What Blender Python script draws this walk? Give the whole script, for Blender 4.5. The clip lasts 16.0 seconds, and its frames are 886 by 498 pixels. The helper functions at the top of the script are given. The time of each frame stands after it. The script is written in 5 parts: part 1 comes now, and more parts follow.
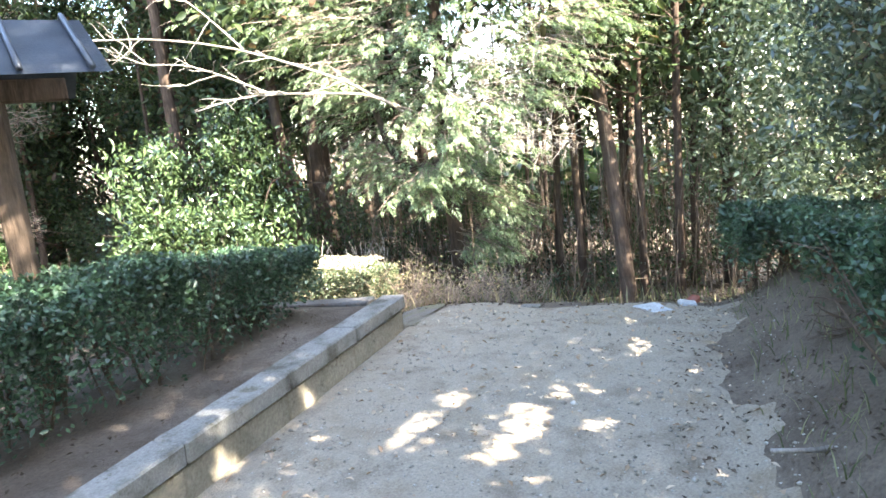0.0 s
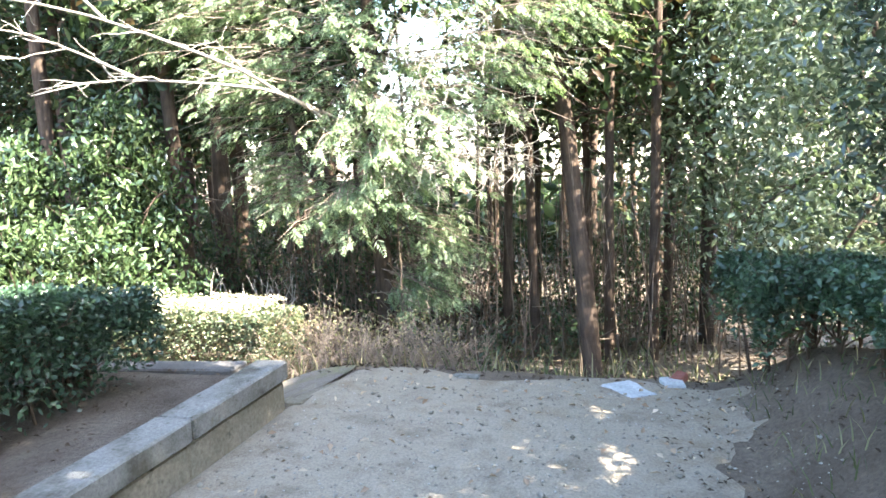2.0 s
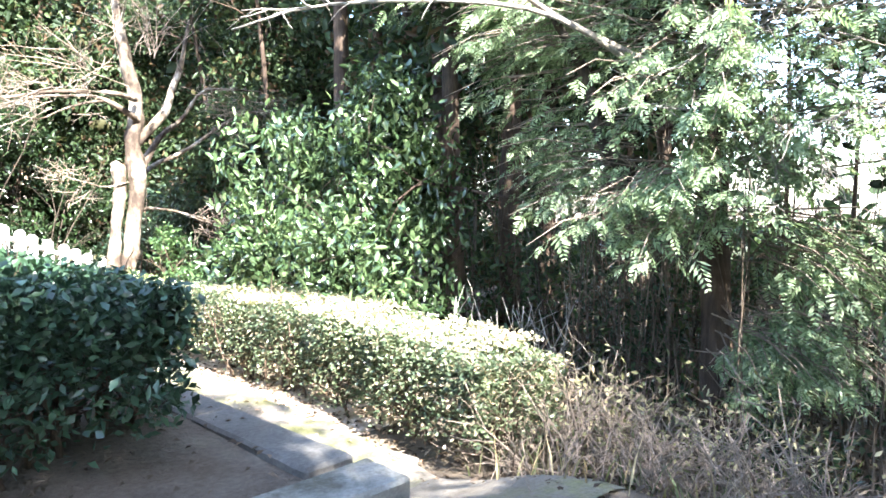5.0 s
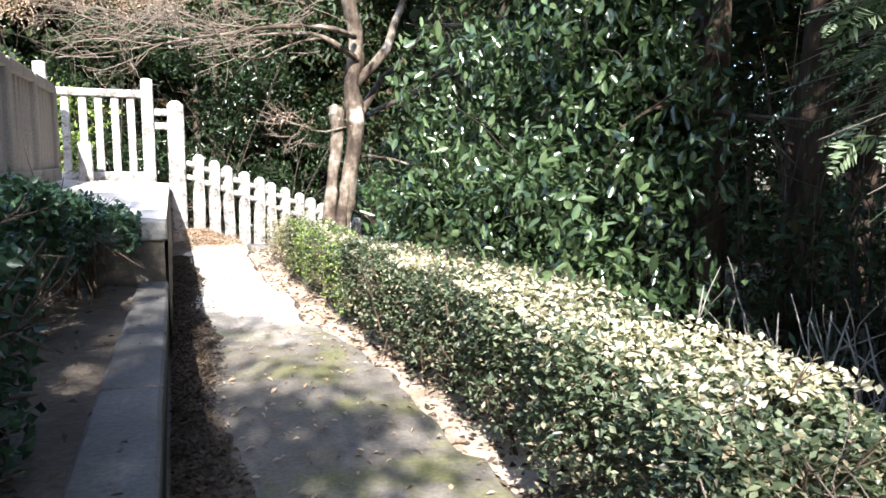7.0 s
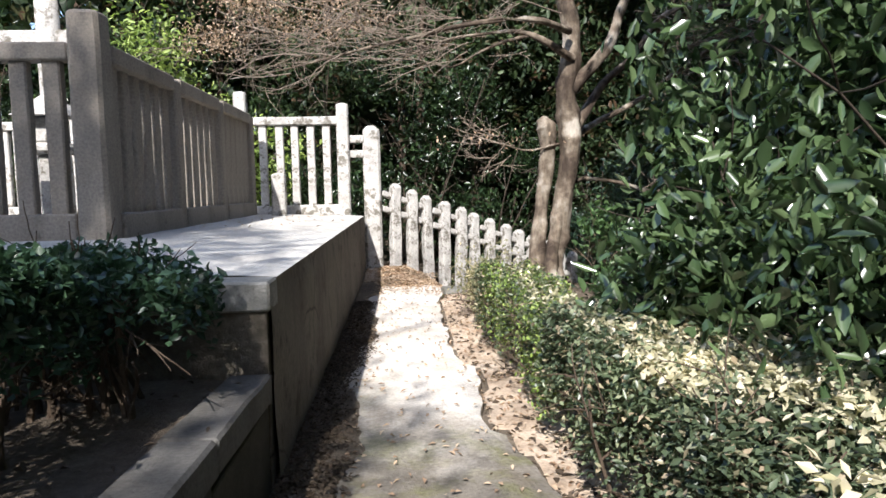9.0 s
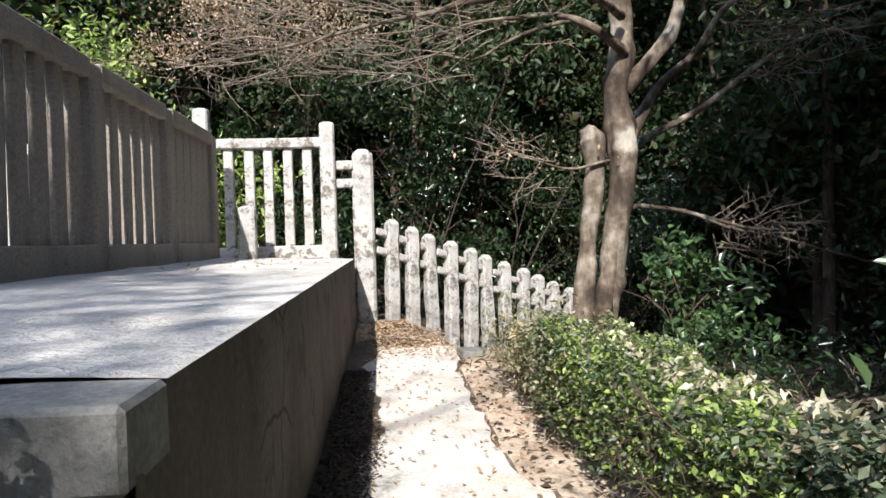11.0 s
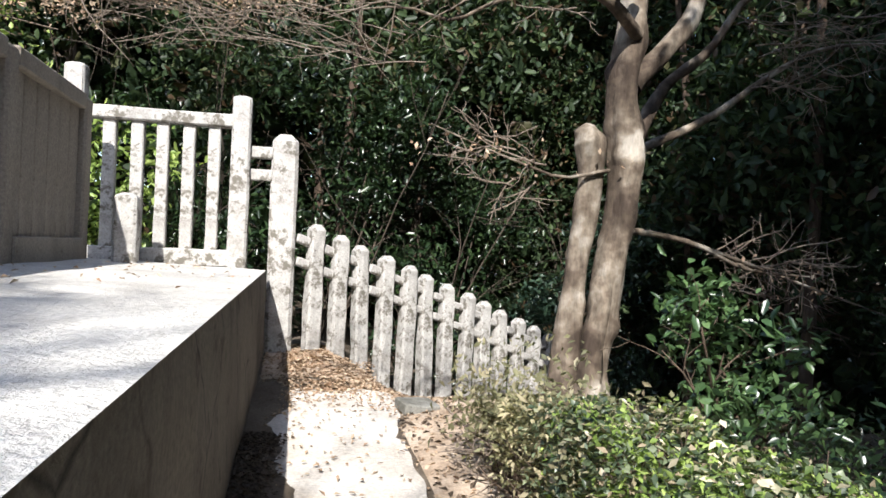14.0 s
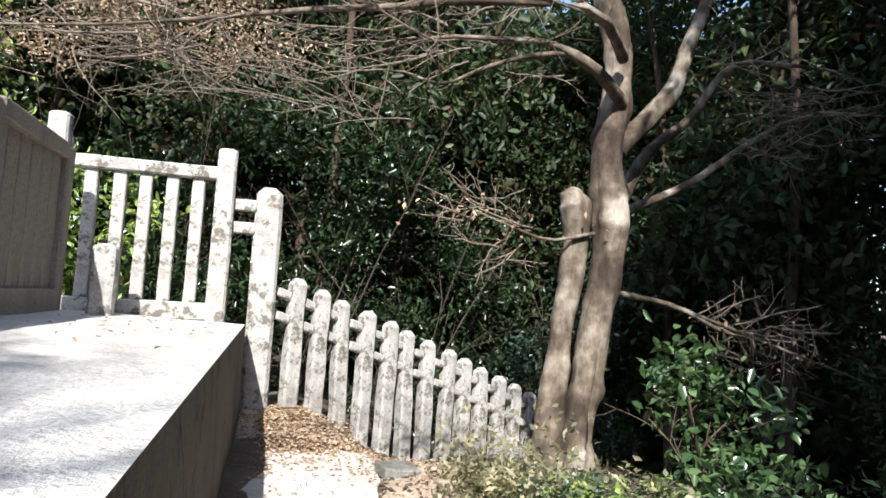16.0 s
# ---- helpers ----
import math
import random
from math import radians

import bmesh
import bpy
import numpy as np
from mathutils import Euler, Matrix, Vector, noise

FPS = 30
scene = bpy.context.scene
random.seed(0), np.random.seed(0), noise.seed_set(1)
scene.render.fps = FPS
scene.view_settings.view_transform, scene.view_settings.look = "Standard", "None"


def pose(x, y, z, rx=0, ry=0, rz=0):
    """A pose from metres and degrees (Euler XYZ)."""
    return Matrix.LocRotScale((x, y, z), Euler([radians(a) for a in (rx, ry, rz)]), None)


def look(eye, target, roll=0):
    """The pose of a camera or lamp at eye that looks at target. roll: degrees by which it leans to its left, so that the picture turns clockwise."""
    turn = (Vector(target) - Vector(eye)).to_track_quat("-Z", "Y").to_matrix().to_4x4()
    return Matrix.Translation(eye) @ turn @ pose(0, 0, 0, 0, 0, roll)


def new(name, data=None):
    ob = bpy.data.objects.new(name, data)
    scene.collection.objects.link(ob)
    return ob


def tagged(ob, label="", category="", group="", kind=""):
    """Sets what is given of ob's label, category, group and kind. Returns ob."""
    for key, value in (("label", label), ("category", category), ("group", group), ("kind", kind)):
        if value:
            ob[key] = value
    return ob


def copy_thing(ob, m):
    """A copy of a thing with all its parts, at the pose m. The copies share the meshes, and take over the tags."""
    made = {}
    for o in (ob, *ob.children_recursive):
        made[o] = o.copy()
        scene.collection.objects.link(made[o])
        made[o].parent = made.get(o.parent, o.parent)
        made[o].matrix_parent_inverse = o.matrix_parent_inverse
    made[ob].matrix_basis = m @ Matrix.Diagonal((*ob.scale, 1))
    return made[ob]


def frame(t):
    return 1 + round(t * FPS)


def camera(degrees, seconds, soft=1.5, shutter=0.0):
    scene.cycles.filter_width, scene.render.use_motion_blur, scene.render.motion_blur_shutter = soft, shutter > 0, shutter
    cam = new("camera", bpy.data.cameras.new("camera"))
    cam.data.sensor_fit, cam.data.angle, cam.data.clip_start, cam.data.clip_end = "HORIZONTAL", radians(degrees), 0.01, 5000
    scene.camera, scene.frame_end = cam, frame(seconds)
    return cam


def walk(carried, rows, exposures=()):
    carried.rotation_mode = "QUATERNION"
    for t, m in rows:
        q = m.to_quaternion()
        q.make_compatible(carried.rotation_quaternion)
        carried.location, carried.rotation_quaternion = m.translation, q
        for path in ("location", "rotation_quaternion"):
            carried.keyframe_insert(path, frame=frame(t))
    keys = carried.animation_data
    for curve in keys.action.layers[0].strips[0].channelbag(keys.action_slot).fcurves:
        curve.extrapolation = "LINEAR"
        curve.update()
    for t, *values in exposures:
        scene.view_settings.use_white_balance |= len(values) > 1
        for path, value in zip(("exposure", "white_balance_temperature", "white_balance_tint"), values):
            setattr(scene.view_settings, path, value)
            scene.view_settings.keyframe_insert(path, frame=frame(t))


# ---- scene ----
cam = camera(66.7, 16.0, soft=1.6)
PATH = [
    (0, (-5.468, -2.462, 1.764), (-3.623, -1.773, 1.417), -6.0),
    (0.5, (-5.058, -2.361, 1.712), (-3.132, -1.936, 1.381), -5.3),
    (1, (-4.693, -2.204, 1.718), (-2.759, -1.806, 1.403), -5.3),
    (1.5, (-4.214, -2.254, 1.643), (-2.294, -1.75, 1.4), -4.9),
    (2, (-3.765, -2.174, 1.591), (-1.862, -1.622, 1.317), -2.7),
    (2.5, (-3.286, -2.227, 1.573), (-1.444, -1.499, 1.297), -3.1),
    (3, (-2.84, -2.154, 1.504), (-0.995, -1.432, 1.224), -1.0),
    (3.5, (-2.352, -2.133, 1.456), (-0.608, -1.184, 1.209), -1.7),
    (6, (-0.615, -0.915, 1.012), (0.537, 0.708, 0.812), 0.7),
    (6.5, (-0.221, -0.657, 1.0), (0.769, 1.063, 0.747), -0.1),
    (7, (0.053, -0.224, 0.965), (0.791, 1.617, 0.705), 0.6),
    (7.5, (0.219, 0.258, 0.953), (0.777, 2.154, 0.648), 0.6),
    (8, (0.431, 0.734, 0.983), (0.777, 2.685, 0.712), 0.0),
    (8.5, (0.466, 1.09, 0.943), (0.706, 3.067, 0.76), -0.2),
    (9, (0.594, 1.711, 0.934), (0.712, 3.699, 0.756), -1.1),
    (11.5, (0.347, 4.085, 0.747), (0.573, 6.072, 0.735), -1.9),
    (12, (0.355, 4.469, 0.747), (0.662, 6.445, 0.735), -1.0),
    (12.5, (0.347, 4.796, 0.769), (0.643, 6.774, 0.742), 0.8),
    (13, (0.263, 5.076, 0.768), (0.708, 7.022, 0.648), 1.7),
    (13.5, (0.312, 5.234, 0.792), (0.75, 7.182, 0.669), 1.8),
    (14, (0.284, 5.27, 0.811), (0.71, 7.224, 0.816), 2.4),
    (14.5, (0.26, 5.25, 0.843), (0.744, 7.19, 0.918), 3.5),
    (15, (0.254, 5.272, 0.854), (0.8, 7.193, 0.965), 4.6),
    (15.5, (0.257, 5.292, 0.865), (0.815, 7.21, 0.945), 4.3),
    (16, (0.233, 5.31, 0.885), (0.714, 7.245, 1.04), 3.5),
]
walk(cam, [(t, look(eye, target, roll)) for t, eye, target, roll in PATH],
     [(0.0, 3.8, 6950, 12), (3.5, 3.8, 6500, 11), (6.0, 2.9, 6100, 12), (7.0, 1.9, 6100, 13), (8.5, 1.1, 6150, 12), (12.0, 0.9, 6200, 11), (16.0, 1.06, 6150, 10)])

# ---- sky and sun ----
SUN_WAY = Vector((0.30, 1.07, -1.0)).normalized()
world = bpy.data.worlds.new("world")
scene.world = world
world.use_nodes = True
wn = world.node_tree.nodes
sky = wn.new("ShaderNodeTexSky")
sky.sky_type, sky.sun_disc = "NISHITA", False
sky.sun_elevation = math.asin(-SUN_WAY.z)
sky.sun_rotation = math.atan2(-SUN_WAY.x, -SUN_WAY.y)
sky.air_density, sky.dust_density = 1.0, 1.0
wn["Background"].inputs["Strength"].default_value = 0.15
world.node_tree.links.new(sky.outputs["Color"], wn["Background"].inputs["Color"])
sun = new("sun", bpy.data.lights.new("sun", "SUN"))
sun.data.energy, sun.data.angle, sun.data.color = 5.0, radians(0.53), (1.0, 0.95, 0.87)
sun.matrix_world = look((0, 0, 30), Vector((0, 0, 30)) + SUN_WAY)

# ---- materials ----


def mat(name, rough=0.8, metal=0.0, spec=0.5):
    m = bpy.data.materials.new(name)
    m.use_nodes = True
    b = m.node_tree.nodes["Principled BSDF"]
    b.inputs["Roughness"].default_value = rough
    b.inputs["Metallic"].default_value = metal
    b.inputs["Specular IOR Level"].default_value = spec
    return m, m.node_tree.nodes, m.node_tree.links, b


def noise_tex(nodes, links, scale, detail=5.0, rough=0.6, stretch=None):
    co = nodes.new("ShaderNodeTexCoord")
    tex = nodes.new("ShaderNodeTexNoise")
    tex.inputs["Scale"].default_value, tex.inputs["Detail"].default_value, tex.inputs["Roughness"].default_value = scale, detail, rough
    if stretch:
        mp = nodes.new("ShaderNodeMapping")
        mp.inputs["Scale"].default_value = stretch
        links.new(co.outputs["Object"], mp.inputs["Vector"])
        links.new(mp.outputs["Vector"], tex.inputs["Vector"])
    else:
        links.new(co.outputs["Object"], tex.inputs["Vector"])
    return tex.outputs["Fac"]


def ramp(nodes, links, fac, stops):
    r = nodes.new("ShaderNodeValToRGB")
    while len(r.color_ramp.elements) < len(stops):
        r.color_ramp.elements.new(0.5)
    for e, (p, c) in zip(r.color_ramp.elements, stops):
        e.position, e.color = p, (*c, 1)
    links.new(fac, r.inputs["Fac"])
    return r.outputs["Color"]


def mixed(nodes, links, fac, a, b, mode="MIX"):
    x = nodes.new("ShaderNodeMix")
    x.data_type, x.blend_type = "RGBA", mode
    for sock, v in ((x.inputs["Factor"], fac), (x.inputs["A"], a), (x.inputs["B"], b)):
        if isinstance(v, (int, float)):
            sock.default_value = v
        elif isinstance(v, tuple):
            sock.default_value = (*v, 1)
        else:
            links.new(v, sock)
    return x.outputs["Result"]


def bumped(nodes, links, b, fac, strength, dist):
    bp = nodes.new("ShaderNodeBump")
    bp.inputs["Strength"].default_value, bp.inputs["Distance"].default_value = strength, dist
    links.new(fac, bp.inputs["Height"])
    links.new(bp.outputs["Normal"], b.inputs["Normal"])


def rocky(name, stops, big=1.2, fine=35.0, speck=None, rough=0.9, bump=0.6, dist=0.01, stretch=None, cracks=0.0):
    """Stone, concrete or soil: stains at a large scale, grain at a small one."""
    m, n, l, b = mat(name, rough, 0, 0.25)
    large = noise_tex(n, l, big, 6, 0.65, stretch)
    grain = noise_tex(n, l, fine, 4, 0.7)
    col = ramp(n, l, large, stops)
    tone = ramp(n, l, grain, [(0.25, (0.62, 0.62, 0.62)), (0.75, (1.25, 1.25, 1.25))])
    col = mixed(n, l, 1.0, col, tone, "MULTIPLY")
    if speck:
        spots = noise_tex(n, l, speck[0], 4, 0.75)
        mask = ramp(n, l, spots, [(speck[1], (0, 0, 0)), (speck[1] + 0.08, (1, 1, 1))])
        col = mixed(n, l, mask, col, speck[2])
    if cracks:
        co = n.new("ShaderNodeTexCoord")
        wob = n.new("ShaderNodeTexNoise")
        wob.inputs["Scale"].default_value = 2.5
        l.new(co.outputs["Object"], wob.inputs["Vector"])
        add = mixed(n, l, 0.25, co.outputs["Object"], wob.outputs["Color"], "ADD")
        v = n.new("ShaderNodeTexVoronoi")
        v.feature = "DISTANCE_TO_EDGE"
        v.inputs["Scale"].default_value = cracks
        l.new(add, v.inputs["Vector"])
        line = ramp(n, l, v.outputs["Distance"], [(0.0, (0.25, 0.25, 0.25)), (0.012, (1, 1, 1))])
        gate = ramp(n, l, noise_tex(n, l, 0.8, 2), [(0.5, (1, 1, 1)), (0.56, (0, 0, 0))])
        line = mixed(n, l, gate, line, (1.0, 1.0, 1.0))
        col = mixed(n, l, 1.0, col, line, "MULTIPLY")
    l.new(col, b.inputs["Base Color"])
    bumped(n, l, b, grain, bump, dist)
    return m


def leafy(name, dark, mid, light, rough=0.45, through_light=0.3, spec=0.5, dead=None):
    """Foliage: every leaf has its own tone, some light passes through."""
    m, n, l, b = mat(name, rough, 0, spec)
    geo = n.new("ShaderNodeNewGeometry")
    stops = [(0.0, dark), (0.5, mid), (0.93, light)]
    if dead:
        stops = [(0.0, dark), (0.5, mid), (0.8, light), (0.93, dead)]
    col = ramp(n, l, geo.outputs["Random Per Island"], stops)
    patch = ramp(n, l, noise_tex(n, l, 1.7, 3), [(0.3, (0.7, 0.72, 0.7)), (0.7, (1.2, 1.18, 1.1))])
    col = mixed(n, l, 1.0, col, patch, "MULTIPLY")
    l.new(col, b.inputs["Base Color"])
    tr = n.new("ShaderNodeBsdfTranslucent")
    bright = mixed(n, l, 1.0, col, (1.2, 1.3, 0.85), "MULTIPLY")
    l.new(bright, tr.inputs["Color"])
    mx = n.new("ShaderNodeMixShader")
    mx.inputs["Fac"].default_value = through_light
    l.new(b.outputs["BSDF"], mx.inputs[1])
    l.new(tr.outputs["BSDF"], mx.inputs[2])
    l.new(mx.outputs["Shader"], n["Material Output"].inputs["Surface"])
    return m


def barky(name, stops, fine=30.0, stretch=(1, 1, 0.15), bump=0.8):
    m, n, l, b = mat(name, 0.9, 0, 0.2)
    streak = noise_tex(n, l, fine, 6, 0.7, stretch)
    blotch = noise_tex(n, l, 3.0, 4, 0.6)
    col = ramp(n, l, blotch, stops)
    tone = ramp(n, l, streak, [(0.3, (0.45, 0.45, 0.45)), (0.7, (1.3, 1.3, 1.3))])
    l.new(mixed(n, l, 1.0, col, tone, "MULTIPLY"), b.inputs["Base Color"])
    bumped(n, l, b, streak, bump, 0.02)
    return m


M_SOIL = rocky("forest_soil", [(0.3, (0.088, 0.067, 0.048)), (0.55, (0.170, 0.135, 0.100)), (0.75, (0.245, 0.205, 0.158))], 1.5, 40, bump=1.0, dist=0.03)
M_BED = rocky("bed_soil", [(0.32, (0.062, 0.047, 0.034)), (0.52, (0.130, 0.103, 0.078)), (0.7, (0.195, 0.165, 0.132))], 1.5, 40, bump=1.0, dist=0.03)
M_VERGE = rocky("verge_earth", [(0.3, (0.27, 0.19, 0.125)), (0.5, (0.47, 0.365, 0.27)), (0.7, (0.62, 0.51, 0.40))], 3.2, 45, bump=1.0, dist=0.015)
M_GRAVEL = rocky("gravel", [(0.32, (0.200, 0.163, 0.118)), (0.5, (0.325, 0.278, 0.212)), (0.68, (0.250, 0.200, 0.138))], 2.3, 70, speck=(120, 0.64, (0.454, 0.410, 0.368)), bump=1.0, dist=0.012)
M_DIRT = rocky("trodden_dirt", [(0.3, (0.144, 0.122, 0.086)), (0.5, (0.230, 0.209, 0.173)), (0.62, (0.259, 0.238, 0.209)), (0.8, (0.158, 0.158, 0.065))], 1.1, 50, speck=(7, 0.62, (0.122, 0.115, 0.043)), bump=0.8)
M_SLAB = rocky("old_concrete_path", [(0.3, (0.34, 0.30, 0.25)), (0.52, (0.52, 0.49, 0.45)), (0.75, (0.40, 0.34, 0.25))], 1.7, 45, speck=(5, 0.63, (0.20, 0.17, 0.11)), bump=0.7)


def footpath():
    """Old concrete: soil and moss, toned darker for shade, cover the near stretch, pale and bare further on."""
    m, n, l, b = mat("old_footpath", 0.92, 0, 0.2)
    large, grain = noise_tex(n, l, 1.6, 7, 0.65), noise_tex(n, l, 45, 4, 0.7)
    bare = ramp(n, l, large, [(0.3, (0.44, 0.39, 0.33)), (0.52, (0.66, 0.61, 0.55)), (0.75, (0.54, 0.45, 0.35))])
    # Soil brown, darkened further for the shade of wall and trees.
    soil = ramp(n, l, noise_tex(n, l, 2.4, 7, 0.7), [(0.3, (0.11, 0.093, 0.07)), (0.5, (0.20, 0.178, 0.148)), (0.7, (0.14, 0.118, 0.088))])
    moss = ramp(n, l, noise_tex(n, l, 1.3, 6, 0.7), [(0.5, (0, 0, 0)), (0.62, (0.8, 0.8, 0.8))])
    soil = mixed(n, l, moss, soil, (0.17, 0.17, 0.065))
    co = n.new("ShaderNodeTexCoord")
    sep = n.new("ShaderNodeSeparateXYZ")
    l.new(co.outputs["Object"], sep.inputs["Vector"])
    way = n.new("ShaderNodeMath")
    way.operation = "MULTIPLY_ADD"
    way.inputs[1].default_value = 5.0
    l.new(noise_tex(n, l, 0.9, 7, 0.7), way.inputs[0])
    l.new(sep.outputs["Y"], way.inputs[2])
    span = n.new("ShaderNodeMapRange")
    span.inputs["From Min"].default_value, span.inputs["From Max"].default_value = 7.2, 8.7
    l.new(way.outputs["Value"], span.inputs["Value"])
    col = mixed(n, l, span.outputs["Result"], soil, bare)
    tone = ramp(n, l, grain, [(0.25, (0.65, 0.65, 0.65)), (0.75, (1.25, 1.25, 1.25))])
    l.new(mixed(n, l, 1.0, col, tone, "MULTIPLY"), b.inputs["Base Color"])
    bumped(n, l, b, grain, 0.8, 0.012)
    return m


M_PATH = footpath()
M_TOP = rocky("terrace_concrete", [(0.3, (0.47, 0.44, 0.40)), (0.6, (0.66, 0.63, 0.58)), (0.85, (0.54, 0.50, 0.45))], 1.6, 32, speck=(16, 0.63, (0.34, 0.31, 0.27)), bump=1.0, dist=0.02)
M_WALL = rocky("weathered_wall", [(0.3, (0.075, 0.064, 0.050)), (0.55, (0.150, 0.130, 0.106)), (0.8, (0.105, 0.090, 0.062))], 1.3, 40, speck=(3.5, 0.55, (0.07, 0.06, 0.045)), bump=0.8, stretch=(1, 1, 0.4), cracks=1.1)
M_KERB = rocky("kerb_stone", [(0.34, (0.085, 0.080, 0.060)), (0.5, (0.200, 0.194, 0.172)), (0.6, (0.240, 0.235, 0.212)), (0.72, (0.130, 0.115, 0.080))], 3.4, 60, speck=(9, 0.60, (0.085, 0.080, 0.058)), bump=0.6)
M_BASE = rocky("kerb_base_stone", [(0.3, (0.165, 0.148, 0.108)), (0.6, (0.262, 0.235, 0.178)), (0.85, (0.150, 0.134, 0.098))], 2.2, 45, speck=(6, 0.62, (0.10, 0.09, 0.065)), bump=0.6)
M_POST = rocky("lichened_granite", [(0.3, (0.30, 0.28, 0.255)), (0.55, (0.50, 0.48, 0.45)), (0.8, (0.34, 0.31, 0.27))], 5.0, 55, speck=(6, 0.52, (0.16, 0.145, 0.12)), bump=0.9)
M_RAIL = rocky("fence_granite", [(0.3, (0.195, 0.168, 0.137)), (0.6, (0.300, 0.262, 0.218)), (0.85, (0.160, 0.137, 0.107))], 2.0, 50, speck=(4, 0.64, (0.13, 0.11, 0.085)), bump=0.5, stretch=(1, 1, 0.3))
M_FLAT = rocky("flat_stone", [(0.3, (0.36, 0.38, 0.38)), (0.7, (0.52, 0.53, 0.52))], 3.0, 40, bump=0.4)
M_BRICK = rocky("red_stone", [(0.3, (0.20, 0.07, 0.05)), (0.7, (0.30, 0.12, 0.09))], 6.0, 40, bump=0.4)
M_PEBBLE = leafy("pebbles", (0.175, 0.155, 0.128), (0.270, 0.245, 0.208), (0.420, 0.395, 0.355), 0.9, 0.0, 0.2)
M_HEDGE = leafy("hedge_leaf", (0.022, 0.048, 0.027), (0.040, 0.082, 0.047), (0.072, 0.130, 0.074), 0.36, 0.22)
M_OLIVE = leafy("olive_hedge_leaf", (0.042, 0.062, 0.036), (0.098, 0.130, 0.075), (0.235, 0.272, 0.170), 0.38, 0.25, dead=(0.370, 0.295, 0.210))
M_YELLOW = leafy("bright_hedge_leaf", (0.110, 0.165, 0.045), (0.260, 0.360, 0.090), (0.450, 0.550, 0.170), 0.42, 0.34)
M_LAUREL = leafy("laurel_leaf", (0.030, 0.054, 0.024), (0.060, 0.100, 0.044), (0.125, 0.178, 0.085), 0.22, 0.24, 0.9)
M_SAPLING = leafy("sapling_leaf", (0.030, 0.060, 0.024), (0.062, 0.118, 0.044), (0.120, 0.195, 0.078), 0.3, 0.25, 0.7)
M_UNDER = leafy("evergreen_leaf", (0.012, 0.024, 0.011), (0.022, 0.043, 0.018), (0.047, 0.081, 0.030), 0.3, 0.25, 0.6)
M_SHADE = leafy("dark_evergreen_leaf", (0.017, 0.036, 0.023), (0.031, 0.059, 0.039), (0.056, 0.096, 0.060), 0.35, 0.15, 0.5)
M_BANK = leafy("bank_tree_leaf", (0.032, 0.053, 0.035), (0.057, 0.088, 0.059), (0.107, 0.145, 0.101), 0.24, 0.25, 0.9)
M_CONIFER = leafy("cypress_spray", (0.080, 0.122, 0.062), (0.180, 0.245, 0.138), (0.330, 0.400, 0.265), 0.5, 0.38, 0.4)
M_WOODS = leafy("woodland_leaf", (0.019, 0.034, 0.016), (0.041, 0.065, 0.030), (0.078, 0.115, 0.049), 0.5, 0.3, 0.3, dead=(0.074, 0.047, 0.027))
M_DRYLEAF = leafy("fallen_leaf", (0.255, 0.165, 0.112), (0.390, 0.275, 0.198), (0.540, 0.425, 0.330), 0.7, 0.15, 0.2)
M_OLDLEAF = leafy("dark_fallen_leaf", (0.050, 0.036, 0.026), (0.080, 0.058, 0.043), (0.125, 0.093, 0.070), 0.8, 0.1, 0.2)
M_DRY = leafy("dry_stalk", (0.16, 0.12, 0.07), (0.30, 0.24, 0.14), (0.46, 0.38, 0.24), 0.8, 0.15, 0.2)
M_GRASS = leafy("bank_grass", (0.064, 0.085, 0.040), (0.133, 0.154, 0.077), (0.289, 0.268, 0.163), 0.6, 0.3, 0.3)
M_GLOSS = leafy("glossy_leaf", (0.052, 0.080, 0.050), (0.125, 0.168, 0.110), (0.275, 0.320, 0.245), 0.2, 0.3, 1.0)
M_WITHER = leafy("withered_leaf", (0.13, 0.13, 0.07), (0.24, 0.23, 0.13), (0.44, 0.38, 0.26), 0.6, 0.3, 0.3)
# Very pale leaf tone that carries the sun glare of the hedge top.
M_TOPGLARE = leafy("sun_glare_leaf", (0.34, 0.32, 0.20), (0.52, 0.47, 0.34), (0.68, 0.62, 0.48), 0.4, 0.25, 0.7)
# Side kerb grey, made darker so that its shade sits in the colour.
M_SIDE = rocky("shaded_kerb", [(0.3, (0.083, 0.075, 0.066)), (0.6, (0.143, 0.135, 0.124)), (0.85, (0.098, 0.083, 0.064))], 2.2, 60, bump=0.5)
M_COPING = rocky("terrace_coping", [(0.3, (0.19, 0.185, 0.17)), (0.6, (0.29, 0.285, 0.265)), (0.85, (0.22, 0.205, 0.17))], 2.6, 55, bump=0.6)
# Mossy kerb base; the black of its shaded face is put into the colour.
M_MOSS_SHADE = rocky("shaded_mossy_stone", [(0.3, (0.035, 0.032, 0.026)), (0.6, (0.075, 0.069, 0.056)), (0.85, (0.048, 0.047, 0.030))], 2.4, 50, bump=0.7)
M_TWIG = barky("bare_twig", [(0.3, (0.187, 0.145, 0.111)), (0.7, (0.323, 0.264, 0.212))], 60)
M_CANE = barky("woodland_cane", [(0.3, (0.085, 0.064, 0.047)), (0.7, (0.205, 0.162, 0.122))], 50)
M_PALE = barky("bleached_branch", [(0.3, (0.242, 0.213, 0.179)), (0.7, (0.346, 0.317, 0.276))], 50)
M_BARK = barky("smooth_bark", [(0.36, (0.055, 0.040, 0.030)), (0.47, (0.120, 0.092, 0.068)), (0.55, (0.215, 0.176, 0.134)), (0.66, (0.390, 0.350, 0.295))], 13, (1, 1, 0.22), 1.0)
